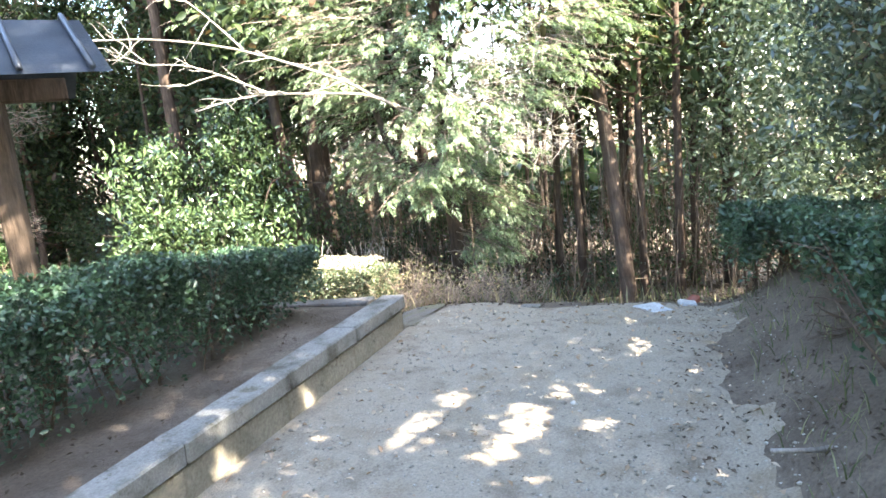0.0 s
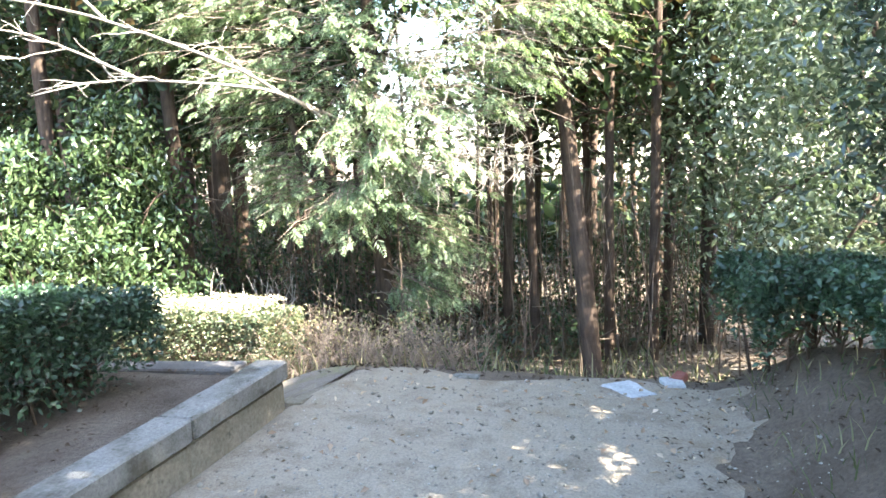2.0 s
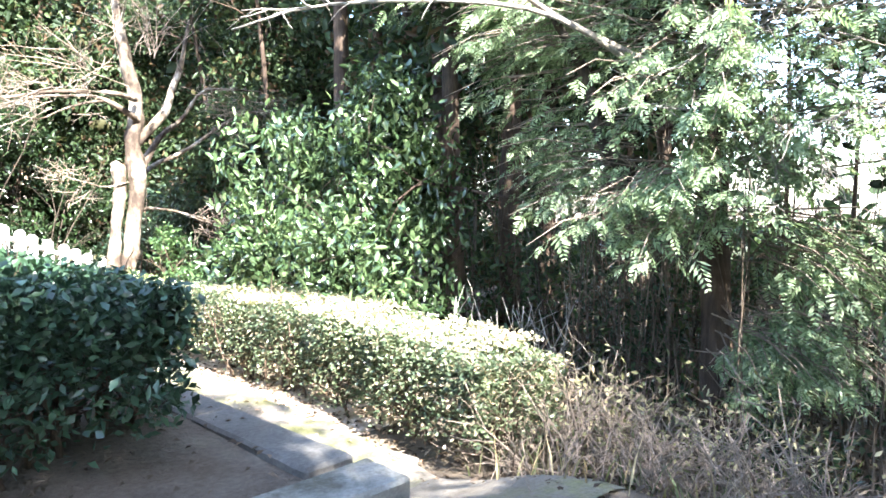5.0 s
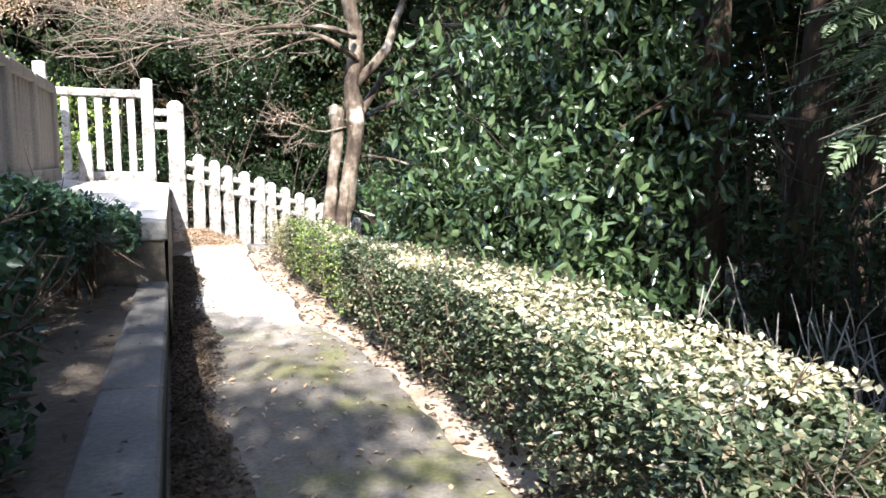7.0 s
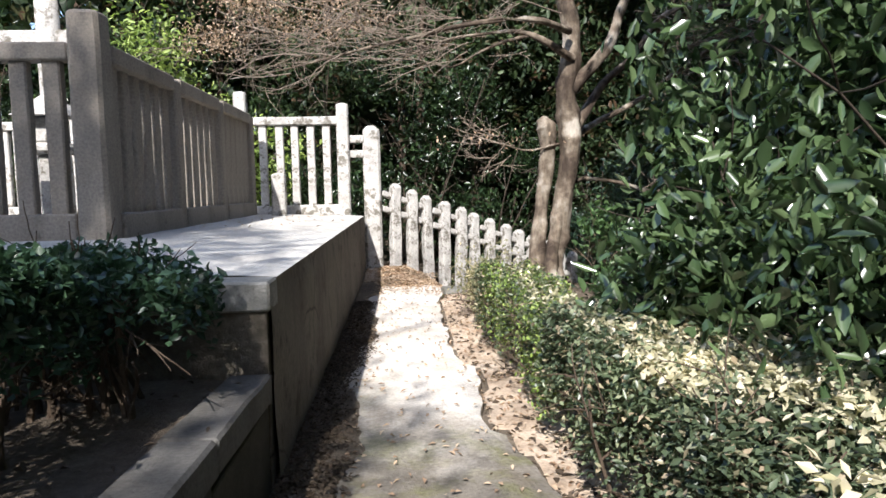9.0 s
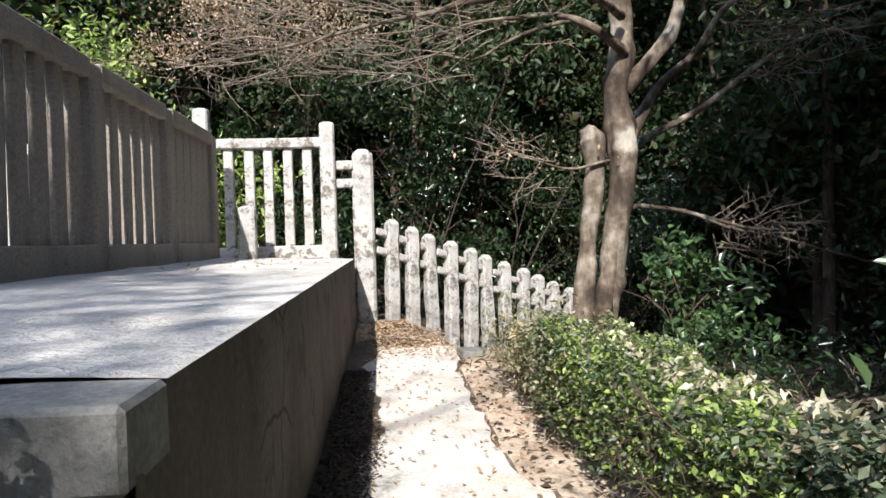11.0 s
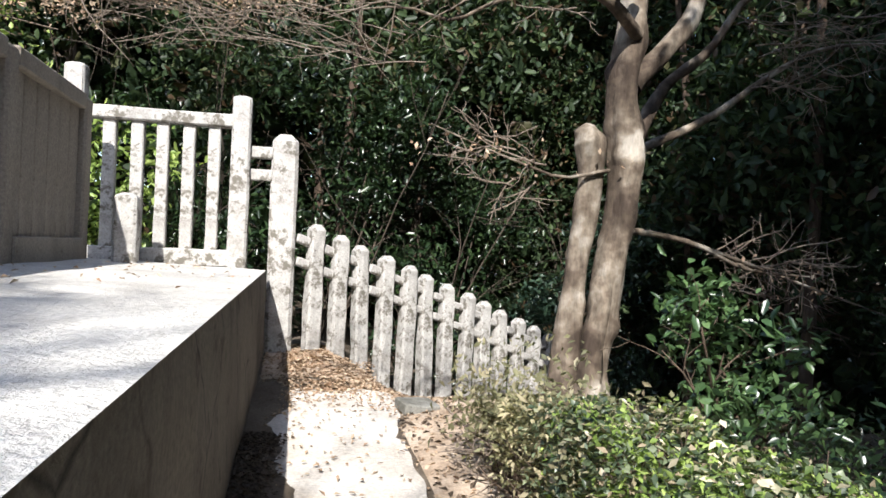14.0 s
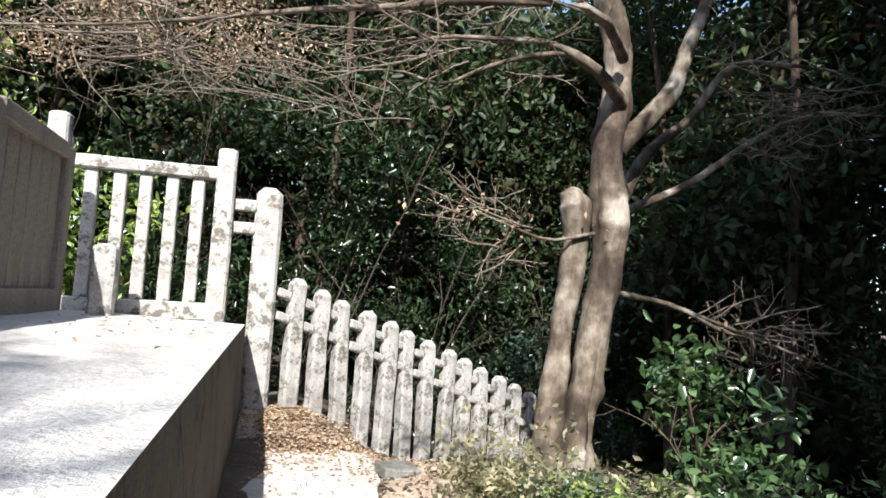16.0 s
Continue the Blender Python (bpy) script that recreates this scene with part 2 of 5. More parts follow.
M_CEDAR = barky("cypress_bark", [(0.3, (0.046, 0.032, 0.023)), (0.7, (0.112, 0.079, 0.057))], 35)
M_DARKBARK = barky("dark_bark", [(0.3, (0.045, 0.035, 0.027)), (0.7, (0.10, 0.08, 0.06))], 35)
M_STEM = barky("hedge_stem", [(0.3, (0.07, 0.05, 0.035)), (0.7, (0.15, 0.11, 0.08))], 60)
M_ROOF = rocky("roof_sheet", [(0.3, (0.035, 0.042, 0.05)), (0.7, (0.07, 0.08, 0.095))], 3.0, 60, rough=0.35, bump=0.2)
M_WOOD = barky("old_timber", [(0.3, (0.07, 0.05, 0.035)), (0.7, (0.14, 0.10, 0.07))], 40)

# ---- building blocks ----


def mesh_of(name, verts, faces, material, smooth=False):
    me = bpy.data.meshes.new(name)
    me.from_pydata([tuple(v) for v in np.asarray(verts).tolist()], [], [tuple(f) for f in (faces.tolist() if hasattr(faces, "tolist") else faces)])
    me.materials.append(material)
    if smooth:
        me.polygons.foreach_set("use_smooth", [True] * len(me.polygons))
    me.update()
    return me


def fast_mesh(name, verts, faces, material):
    """Many alike small faces: verts (N,3), faces (M,k)."""
    me = bpy.data.meshes.new(name)
    n, (m, k) = len(verts), faces.shape
    me.vertices.add(n)
    me.vertices.foreach_set("co", np.asarray(verts, np.float32).ravel())
    me.loops.add(m * k)
    me.loops.foreach_set("vertex_index", np.asarray(faces, np.int32).ravel())
    me.polygons.add(m)
    me.polygons.foreach_set("loop_start", np.arange(0, m * k, k, dtype=np.int32))
    me.materials.append(material)
    me.update(calc_edges=True)
    return me


def child(name, me, parent, label="", m=None):
    ob = new(name, me)
    ob.parent = parent
    if m is not None:
        ob.matrix_basis = m
    if label:
        tagged(ob, label)
    return ob


def thing(name, label, category, at=(0, 0, 0), group="", kind=""):
    ob = new(name)
    ob.location = at
    return tagged(ob, label, category, group, kind)


def block(name, size, material, bevel=0.01, jitter=0.0, cuts=0, seed=0, centre=(0, 0, 0)):
    """A bevelled block with its foot at z = 0, worn by jitter."""
    bm = bmesh.new()
    bmesh.ops.create_cube(bm, size=1.0)
    for v in bm.verts:
        v.co = Vector((v.co.x * size[0], v.co.y * size[1], (v.co.z + 0.5) * size[2]))
    if bevel:
        bmesh.ops.bevel(bm, geom=bm.edges[:], offset=bevel, segments=1, affect="EDGES")
    if cuts:
        axis = max(range(3), key=lambda a: size[a])
        for c in range(1, cuts + 1):
            co = [0, 0, 0]
            no = [0, 0, 0]
            span = size[axis]
            co[axis] = span * c / (cuts + 1) - (0 if axis == 2 else span / 2)
            no[axis] = 1
            bmesh.ops.bisect_plane(bm, geom=bm.verts[:] + bm.edges[:] + bm.faces[:], plane_co=co, plane_no=no)
    if jitter:
        for v in bm.verts:
            p = Vector((v.co.x * 7 + seed * 3.1, v.co.y * 7 - seed, v.co.z * 7 + seed * 1.7))
            v.co += noise.noise_vector(p) * jitter
    for v in bm.verts:
        v.co += Vector(centre)
    me = bpy.data.meshes.new(name)
    bm.to_mesh(me)
    bm.free()
    me.materials.append(material)
    return me


def tubes(name, runs, material, sides=6, rough=0.0, seed=0):
    """Tapered, slightly knobbly tubes along runs of (points, radii), in one mesh."""
    verts, faces = [], []
    rng = np.random.default_rng(seed)
    for pts, radii in runs:
        pts = np.asarray(pts, float)
        radii = np.asarray(radii, float)
        start = len(verts)
        ways = np.gradient(pts, axis=0)
        ways /= np.linalg.norm(ways, axis=1)[:, None] + 1e-9
        ref = np.array([0.3, 1.0, 0.2]) if abs(ways[0][1]) < 0.8 else np.array([1.0, 0.2, 0.1])
        for p, w, r in zip(pts, ways, radii):
            u = np.cross(w, ref)
            u /= np.linalg.norm(u)
            v = np.cross(w, u)
            for s in range(sides):
                a = 2 * math.pi * s / sides
                rr = r * (1 + rough * rng.normal())
                verts.append(p + rr * (math.cos(a) * u + math.sin(a) * v))
        for i in range(len(pts) - 1):
            for s in range(sides):
                a, b = start + i * sides + s, start + i * sides + (s + 1) % sides
                faces.append((a, b, b + sides, a + sides))
        faces.append(tuple(range(start + (len(pts) - 1) * sides, start + len(pts) * sides)))
    return mesh_of(name, verts, faces, material, smooth=True)


def bend(pts, n):
    """A smooth run of n points through the given ones."""
    pts = np.asarray(pts, float)
    k = len(pts)
    ext = np.vstack([2 * pts[0] - pts[1], pts, 2 * pts[-1] - pts[-2]])
    out = []
    for t in np.linspace(0, k - 1 - 1e-6, n):
        i, f = int(t), t - int(t)
        a, b, c, d = ext[i], ext[i + 1], ext[i + 2], ext[i + 3]
        out.append(0.5 * (2 * b + (c - a) * f + (2 * a - 5 * b + 4 * c - d) * f * f + (3 * b - a - 3 * c + d) * f ** 3))
    return np.array(out)


def unit(v):
    return v / (np.linalg.norm(v, axis=-1, keepdims=True) + 1e-9)


def leaf_mesh(name, centres, length, width, material, rng, up=0.6, droop=0.2, spread=0.35, fold=0.12):
    """One folded, pointed leaf at every centre."""
    c = np.asarray(centres, float)
    n = len(c)
    nor = unit(rng.normal(size=(n, 3)) + np.array([0, 0, up]))
    d = rng.normal(size=(n, 3)) + np.array([0, 0, -droop])
    d = unit(d - (d * nor).sum(1)[:, None] * nor)
    s = np.cross(nor, d)
    ln = length * (1 + spread * rng.uniform(-1, 1, (n, 1)))
    wd = width * (1 + spread * rng.uniform(-1, 1, (n, 1)))
    lift = nor * wd * fold
    if length >= 0.085:
        # broad leaf with a rounded outline and a bent tip
        ribs = [(-0.5, 0, 0), (-0.22, 0.42, 1), (0.16, 0.46, 1), (0.5, 0, -1), (0.16, -0.46, 1), (-0.22, -0.42, 1)]
        v = np.stack([c + d * ln * a + s * wd * b + (lift if k > 0 else -nor * ln * 0.12 if k < 0 else 0 * lift) for a, b, k in ribs], 1).reshape(-1, 3)
        i = np.arange(n)[:, None] * 6
        f = np.stack([i + [0, 1, 2], i + [0, 2, 3], i + [0, 3, 4], i + [0, 4, 5]], 1).reshape(-1, 3)
        return fast_mesh(name, v, f, material)
    v = np.stack([c - d * ln / 2, c + s * wd / 2 + lift - d * ln * 0.05, c + d * ln / 2 - nor * ln * 0.08, c - s * wd / 2 + lift - d * ln * 0.05], 1).reshape(-1, 3)
    i = np.arange(n)[:, None] * 4
    f = np.stack([i + [0, 1, 2], i + [0, 2, 3]], 1).reshape(-1, 3)
    return fast_mesh(name, v, f, material)


def clump(rng, blobs, per, cluster=0.16, groups=60, inner=0.55):
    """Leaf places in clusters over the shells of ellipsoids (centre, radii)."""
    out = []
    for (cx, cy, cz), (rx, ry, rz) in blobs:
        way = unit(rng.normal(size=(groups, 3)))
        r = rng.uniform(inner, 1.08, (groups, 1))
        mids = way * r * np.array([rx, ry, rz]) + np.array([cx, cy, cz])
        pick = rng.integers(0, groups, per)
        out.append(mids[pick] + rng.normal(size=(per, 3)) * cluster)
    return np.vstack(out)


def sprays(name, bases, ways, size, material, rng, leaflets=9):
    """Flat drooping conifer sprays: a fan of narrow leaflets along each way."""
    n = len(bases)
    d = unit(ways)
    nor = unit(rng.normal(size=(n, 3)) * 0.5 + np.array([0, 0, 1.0]))
    s = unit(np.cross(nor, d))
    nor = np.cross(d, s)
    vs, fs = [], []
    scale = size * rng.uniform(0.6, 1.3, (n, 1))
    count = 0
    for k in range(leaflets):
        f = (k + 0.5) / leaflets
        for side in (-1, 1):
            root = bases + d * scale * f - np.array([0, 0, 1.0]) * scale * 0.25 * f * f
            ln = scale * (0.42 * (1 - f) + 0.12)
            w = unit(d * 0.75 + s * side * 0.8 - nor * 0.25 + rng.normal(size=(n, 3)) * 0.12)
            cross = unit(np.cross(nor, w)) * scale * 0.05
            vs.append(np.stack([root, root + w * ln * 0.5 + cross, root + w * ln, root + w * ln * 0.5 - cross], 1))
            count += 1
    v = np.stack(vs, 1).reshape(-1, 3)
    i = np.arange(n * count)[:, None] * 4
    f = np.stack([i + [0, 1, 2], i + [0, 2, 3]], 1).reshape(-1, 3)
    return fast_mesh(name, v, f, material)


def blade_mesh(name, feet, height, width, material, rng, lean=0.35):
    """Bent grass blades or dry stalks."""
    feet = np.asarray(feet, float)
    n = len(feet)
    h = height * rng.uniform(0.5, 1.3, (n, 1))
    a = rng.uniform(0, 2 * math.pi, n)
    side = np.stack([np.cos(a), np.sin(a), 0 * a], 1) * width / 2
    way = unit(rng.normal(size=(n, 3))) * np.array([1, 1, 0]) * lean
    mid = feet + np.array([0, 0, 1.0]) * h * 0.55 + way * h * 0.35
    tip = feet + np.array([0, 0, 1.0]) * h + way * h
    v = np.stack([feet - side, feet + side, mid + side * 0.8, mid - side * 0.8, tip], 1).reshape(-1, 3)
    i = np.arange(n)[:, None] * 5
    f = np.stack([i + [0, 1, 2], i + [0, 2, 3], i + [3, 2, 4]], 1).reshape(-1, 3)
    return fast_mesh(name, v, f, material)


def branching(rng, start, way, length, radius, depth, runs, bend_by=0.35, kids=3, gravity=0.0, shrink=0.62):
    """Recursive bare branches, appended to runs."""
    pts, rad = [np.array(start, float)], [radius]
    w = unit(np.array(way, float))
    steps = 5
    for k in range(steps):
        w = unit(w + rng.normal(size=3) * bend_by * 0.4 + np.array([0, 0, -gravity]))
        pts.append(pts[-1] + w * length / steps)
        rad.append(radius * (1 - 0.75 * (k + 1) / steps) + 0.0012)
    runs.append((pts, rad))
    if depth > 0:
        for _ in range(kids):
            i = rng.integers(1, steps)
            turn = unit(w + rng.normal(size=3) * 0.8)
            branching(rng, pts[i], turn, length * shrink * rng.uniform(0.6, 1.1), rad[i] * 0.6, depth - 1, runs, bend_by, kids, gravity, shrink)


def step(a, b, v):
    t = np.clip((np.asarray(v, float) - a) / (b - a), 0, 1)
    return t * t * (3 - 2 * t)


def ground_z(x, y):
    """Height of the ground: gravel in the south-west, the side path lower, the wood falling away."""
    x, y = np.asarray(x, float), np.asarray(y, float)
    south = -0.10 * step(0.0, 1.1, x) - 0.48 * step(1.15, 2.2, x) - 0.35 * step(2.4, 6, x)
    south = south + 0.40 * step(-2.65, -3.35, y) * (1 - step(0.7, 1.8, x))
    lane = -0.46 + 0.15 * step(10.4, 12.0, y) * (1 - step(0.7, 1.5, x))
    lane = lane - 0.43 * np.clip(x - 0.6, 0, 4.5) * step(10.6, 12.4, y)
    lane = lane + 0.22 * np.exp(-((x - 2.35) ** 2 + (y - 9.7) ** 2) / 0.9) - 0.30 * step(2.6, 6, x)
    z = south + (lane - south) * step(-0.05, 1.5, y)
    far = np.hypot(x - 1, y - 4)
    z = z + 0.13 * np.clip(y - 16, 0, 40) - 0.06 * np.clip(x - 7, 0, 30)
    rough = 0.5 * np.sin(x * 0.9 + 1.3) * np.sin(y * 0.7 + 0.4) * step(6, 14, far)
    return z + 0.35 * rough + 0.012 * np.sin(5.1 * x + 2 * np.sin(3 * y)) * np.sin(4.3 * y)


def bed_z(y):
    return 0.325 - 0.215 * np.clip(np.asarray(y, float) / 5.1, 0, 1)


def sheet(name, xs, ys, zf, material):
    gx, gy = np.meshgrid(xs, ys)
    v = np.stack([gx.ravel(), gy.ravel(), zf(gx, gy).ravel()], 1)
    nx, ny = len(xs), len(ys)
    i = (np.arange(ny - 1)[:, None] * nx + np.arange(nx - 1)[None]).ravel()
    f = np.stack([i, i + 1, i + 1 + nx, i + nx], 1)
    me = fast_mesh(name, v, f, material)
    me.polygons.foreach_set("use_smooth", [True] * len(me.polygons))
    return me

# ---- ground ----
fx = np.concatenate([[-150, -90, -50, -30, -20, -14, -10], np.arange(-8, 8.01, 0.12), [9, 10.5, 12, 15, 20, 30, 50, 90, 150]])
fy = np.concatenate([[-150, -90, -50, -30, -20, -14, -10, -7], np.arange(-5.5, 15.01, 0.12), [16, 17.5, 20, 24, 30, 45, 80, 150]])
ground = tagged(new("ground", sheet("ground", fx, fy, ground_z, M_SOIL)), "dark woodland soil with leaf litter under the trees", "ground", kind="structure")

gx = np.arange(-9, 1.61, 0.1)
gy = np.arange(-3.0, 0.31, 0.1)


def gravel_z(x, y):
    edge = step(-2.62, -2.95, y + 0.12 * np.sin(2.3 * x) + 0.06 * np.sin(7.1 * x + 1) + 0.04 * np.sin(19 * x)) + step(1.0, 1.35, x + 0.1 * np.sin(4 * y)) + step(-0.02, 0.2, y)
    return ground_z(x, y) + 0.014 - 0.05 * np.clip(edge, 0, 1)


gravel = tagged(new("gravel_path", sheet("gravel_path", gx, gy, gravel_z, M_GRAVEL)), "grey compacted gravel path with scattered small stones", "path", kind="structure")

# side path: old concrete with a broken outer edge
def path_edge(y):
    return 1.30 - 0.22 * step(4.0, 5.6, y) - 0.10 * step(6.5, 7.5, y) + 0.10 * step(9.2, 10.2, y) + 0.014 * np.sin(3.1 * y) + 0.012 * np.sin(13 * y + 1) + 0.075 * ((0.71 * y + 0.2) % 1.0 - 0.5)


py = np.arange(0.05, 11.3, 0.09)
across = np.linspace(0, 1, 15)
v, f = [], []
for j, yy in enumerate(py):
    ex = float(path_edge(yy)) * (1 - 0.25 * float(step(10.8, 11.3, yy)))
    drop = float(step(1.7, 0.0, yy))
    for a in across:
        xx = -0.1 + (ex + 0.1) * a
        base = max(-0.40, float(ground_z(xx, yy)) + 0.02) if drop > 0 else -0.40
        v.append((xx, yy, base + 0.006 * math.sin(9 * xx + 5 * yy) - 0.012 * (a > 0.97)))
    v.append((ex + 0.012, yy, -0.62))
w = len(across) + 1
for j in range(len(py) - 1):
    for k in range(w - 1):
        i = j * w + k
        f.append((i, i + 1, i + 1 + w, i + w))
side_path = tagged(new("side_path", mesh_of("side_path", v, f, M_PATH)), "worn pale concrete footpath with a broken edge and moss", "path", kind="structure")

# earth strip between the footpath and the hedge, rising to the foot of the fence
tagged(new("earth_verge", sheet("earth_verge", np.arange(0.9, 1.95, 0.07), np.arange(2.2, 12.4, 0.12), lambda x, y: ground_z(x, y) + 0.006 - 0.25 * step(path_edge(y) + 0.02, path_edge(y) - 0.05, x) * (y < 11.2), M_VERGE)),
       "bare pale brown earth strewn with fallen leaves", "earth", kind="structure")
tagged(new("earth_mound", sheet("earth_mound", np.arange(0.03, 0.92, 0.08), np.arange(11.3, 12.4, 0.1), lambda x, y: ground_z(x, y) + 0.006, M_VERGE)),
       "low earth rise at the foot of the stone fence", "earth", kind="structure")

# Dark soil strip that also stands in for the wall's shadow on the path.
tagged(new("soil_drift", sheet("soil_drift", np.arange(0.0, 0.56, 0.05), np.arange(1.9, 11.3, 0.1),
       lambda x, y: -0.372 - 0.075 * step(0.12, 0.46, x + 0.07 * np.sin(2.1 * y) + 0.03 * np.sin(7 * y + 1)) + 0.008 * np.sin(23 * y) * np.sin(31 * x), M_SOIL)),
       "dark soil strip along the wall foot, also standing in for its shadow", "earth", kind="structure")

# ---- terrace ----
def terrace_top(x, y):
    return 0.54 + 0.065 * np.clip(-x / 1.6, 0, 1) + 0.004 * np.sin(7 * x) * np.sin(5 * y)


terrace = tagged(thing("terrace", "raised concrete terrace with a weathered retaining wall", "terrace"), kind="structure")
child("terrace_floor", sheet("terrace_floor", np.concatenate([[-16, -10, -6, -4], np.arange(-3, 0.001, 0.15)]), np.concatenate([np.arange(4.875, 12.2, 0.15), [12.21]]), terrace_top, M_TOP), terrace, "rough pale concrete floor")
vv, ff = [], []
ys = np.arange(4.70, 12.3, 0.12)
zs = np.linspace(-0.7, 0.54, 12)
for yy in ys:
    for zz in zs:
        vv.append((0.004 * math.sin(5 * yy + 9 * zz) + 0.03 * (0.54 - zz) * 0.4 - 0.008 * (zz > 0.5), yy, zz))
for j in range(len(ys) - 1):
    for k in range(len(zs) - 1):
        i = j * len(zs) + k
        ff.append((i, i + len(zs), i + len(zs) + 1, i + 1))
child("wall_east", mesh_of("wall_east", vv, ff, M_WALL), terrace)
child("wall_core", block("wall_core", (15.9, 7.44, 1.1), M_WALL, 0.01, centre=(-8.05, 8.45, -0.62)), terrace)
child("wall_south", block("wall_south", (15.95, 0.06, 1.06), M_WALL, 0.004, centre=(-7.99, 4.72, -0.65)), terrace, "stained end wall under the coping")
for k, (x0, x1) in enumerate([(-0.62, 0.008), (-1.55, -0.63), (-2.5, -1.56), (-3.5, -2.51)]):
    child("coping_stone", block("coping_stone", (x1 - x0 - 0.008, 0.205, 0.135), M_COPING, 0.01, 0.004, 2, k, ((x0 + x1) / 2, 4.768, 0.409 + 0.022 * k)), terrace, "grey stone coping")

# planting bed behind the kerb
bed = tagged(new("planting_bed", sheet("planting_bed", np.concatenate([[-16, -12, -9], np.arange(-8, -0.05, 0.16)]), np.arange(0.12, 5.13, 0.12),
             lambda x, y: bed_z(y) - 0.015 + 0.02 * np.sin(3 * x) * np.sin(4 * y) - 0.012 * step(-0.3, -0.1, x), M_BED)),
             "bare brown soil bed with roots and fallen leaves", "bed", kind="structure")
bed_core = tagged(new("bed_fill", block("bed_fill", (15.8, 4.9, 0.7), M_BED, 0, centre=(-7.96, 2.6, -0.66))), "earth fill of the planting bed", "bed", kind="structure")

kerb_one = tagged(thing("kerb_wall", "low kerb wall of grey coping stones on a tan base", "kerb"), kind="structure")
xs = [0.0, -0.98, -1.93, -2.92, -3.9, -4.85, -5.85, -6.8, -7.8, -8.8]
for k, (b, a) in enumerate(zip(xs, xs[1:])):
    child("coping_stone", block("coping_stone", (b - a - 0.006, 0.22, 0.125), M_KERB, 0.012, 0.006, 3, k, ((a + b) / 2, 0.11, 0.205)), kerb_one, "grey coping stone with a chipped edge")
    child("base_stone", block("base_stone", (b - a - 0.004, 0.24, 0.79), M_BASE, 0.008, 0.006, 2, k + 20, ((a + b) / 2 - 0.012, 0.156, -0.605)), kerb_one)
kerb_two = tagged(thing("side_kerb_wall", "weathered kerb wall along the lower footpath, its shade put in the colour", "kerb"), kind="structure")
yy = 0.285
for k in range(5):
    y1 = yy + 0.877
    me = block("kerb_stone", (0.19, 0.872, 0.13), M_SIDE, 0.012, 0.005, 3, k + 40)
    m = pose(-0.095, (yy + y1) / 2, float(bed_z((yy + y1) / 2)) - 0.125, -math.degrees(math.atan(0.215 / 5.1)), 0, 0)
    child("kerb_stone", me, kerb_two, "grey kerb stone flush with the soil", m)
    child("base_stone", block("base_stone", (0.24, 0.877, 0.98), M_MOSS_SHADE, 0.006, 0.006, 2, k + 60, (-0.142, (yy + y1) / 2, float(bed_z(y1)) - 1.115)), kerb_two)
    yy = y1

# stone edging where the gravel meets the side path
edging = thing("edging_stone", "pale flat edging stone at the turn of the path", "stone", (0.02, -0.02, 0))
child("stone", block("edging", (1.02, 0.17, 0.16), M_BASE, 0.01, 0.008, 4, 3), edging, m=pose(0.50, 0.10, -0.205, 0, 9.0, 5.5))


def slab_thing(name, label, x, y, size, rz, material, seed, tilt=2.0):
    me = block(name, size, material, 0.012, 0.02, 2, seed)
    ob = tagged(new(name, me), label, "stone")
    ob.matrix_basis = pose(x, y, float(ground_z(x, y)) - 0.01, tilt, tilt, rz)
    return ob


slab_thing("flat_stone", "pale blue-grey flat stone lying at the path's end", 0.86, -2.12, (0.34, 0.22, 0.04), 35, M_FLAT, 1)
slab_thing("flat_stone", "small cream flat stone beside the gravel", 1.12, -2.42, (0.2, 0.15, 0.045), 10, M_FLAT, 2)
slab_thing("red_stone", "dull red broken brick at the foot of the bank", 1.22, -2.46, (0.2, 0.1, 0.06), -20, M_BRICK, 3)
slab_thing("flat_stone", "grey stone set in the gravel's edge", 1.08, -0.9, (0.22, 0.12, 0.03), 95, M_KERB, 5)
slab_thing("edge_stone", "worn pale stone at the footpath's outer edge", 1.24, 1.72, (0.2, 0.4, 0.07), 8, M_KERB, 6)
slab_thing("edge_stone", "grey stone sunk in the soil beside the footpath", 1.24, 10.35, (0.30, 0.24, 0.09), 15, M_KERB, 7, 4)

rng = np.random.default_rng(5)
# pebbles on the gravel
n = 5200
px, py_ = rng.uniform(-5.6, 1.0, n), rng.uniform(-3.05, -0.05, n)
r = rng.uniform(0.003, 0.011, n) * (1 + 1.0 * (rng.random(n) > 0.96))
c = np.stack([px, py_, np.maximum(gravel_z(px, py_), ground_z(px, py_)) + r * 0.3], 1)
o = np.array([[1, 0, 0], [0, 1, 0], [-1, 0, 0], [0, -1, 0], [0, 0, 0.7], [0, 0, -0.7]])
vv = (c[:, None] + o[None] * r[:, None, None] * rng.uniform(0.6, 1.4, (n, 6, 1))).reshape(-1, 3)
i = np.arange(n)[:, None] * 6
ff = np.concatenate([i + t for t in ([0, 1, 4], [1, 2, 4], [2, 3, 4], [3, 0, 4], [1, 0, 5], [2, 1, 5], [3, 2, 5], [0, 3, 5])])
tagged(new("pebbles", fast_mesh("pebbles", vv, ff, M_PEBBLE)), "small loose grey and white pebbles on the path", "pebbles", kind="stuff")


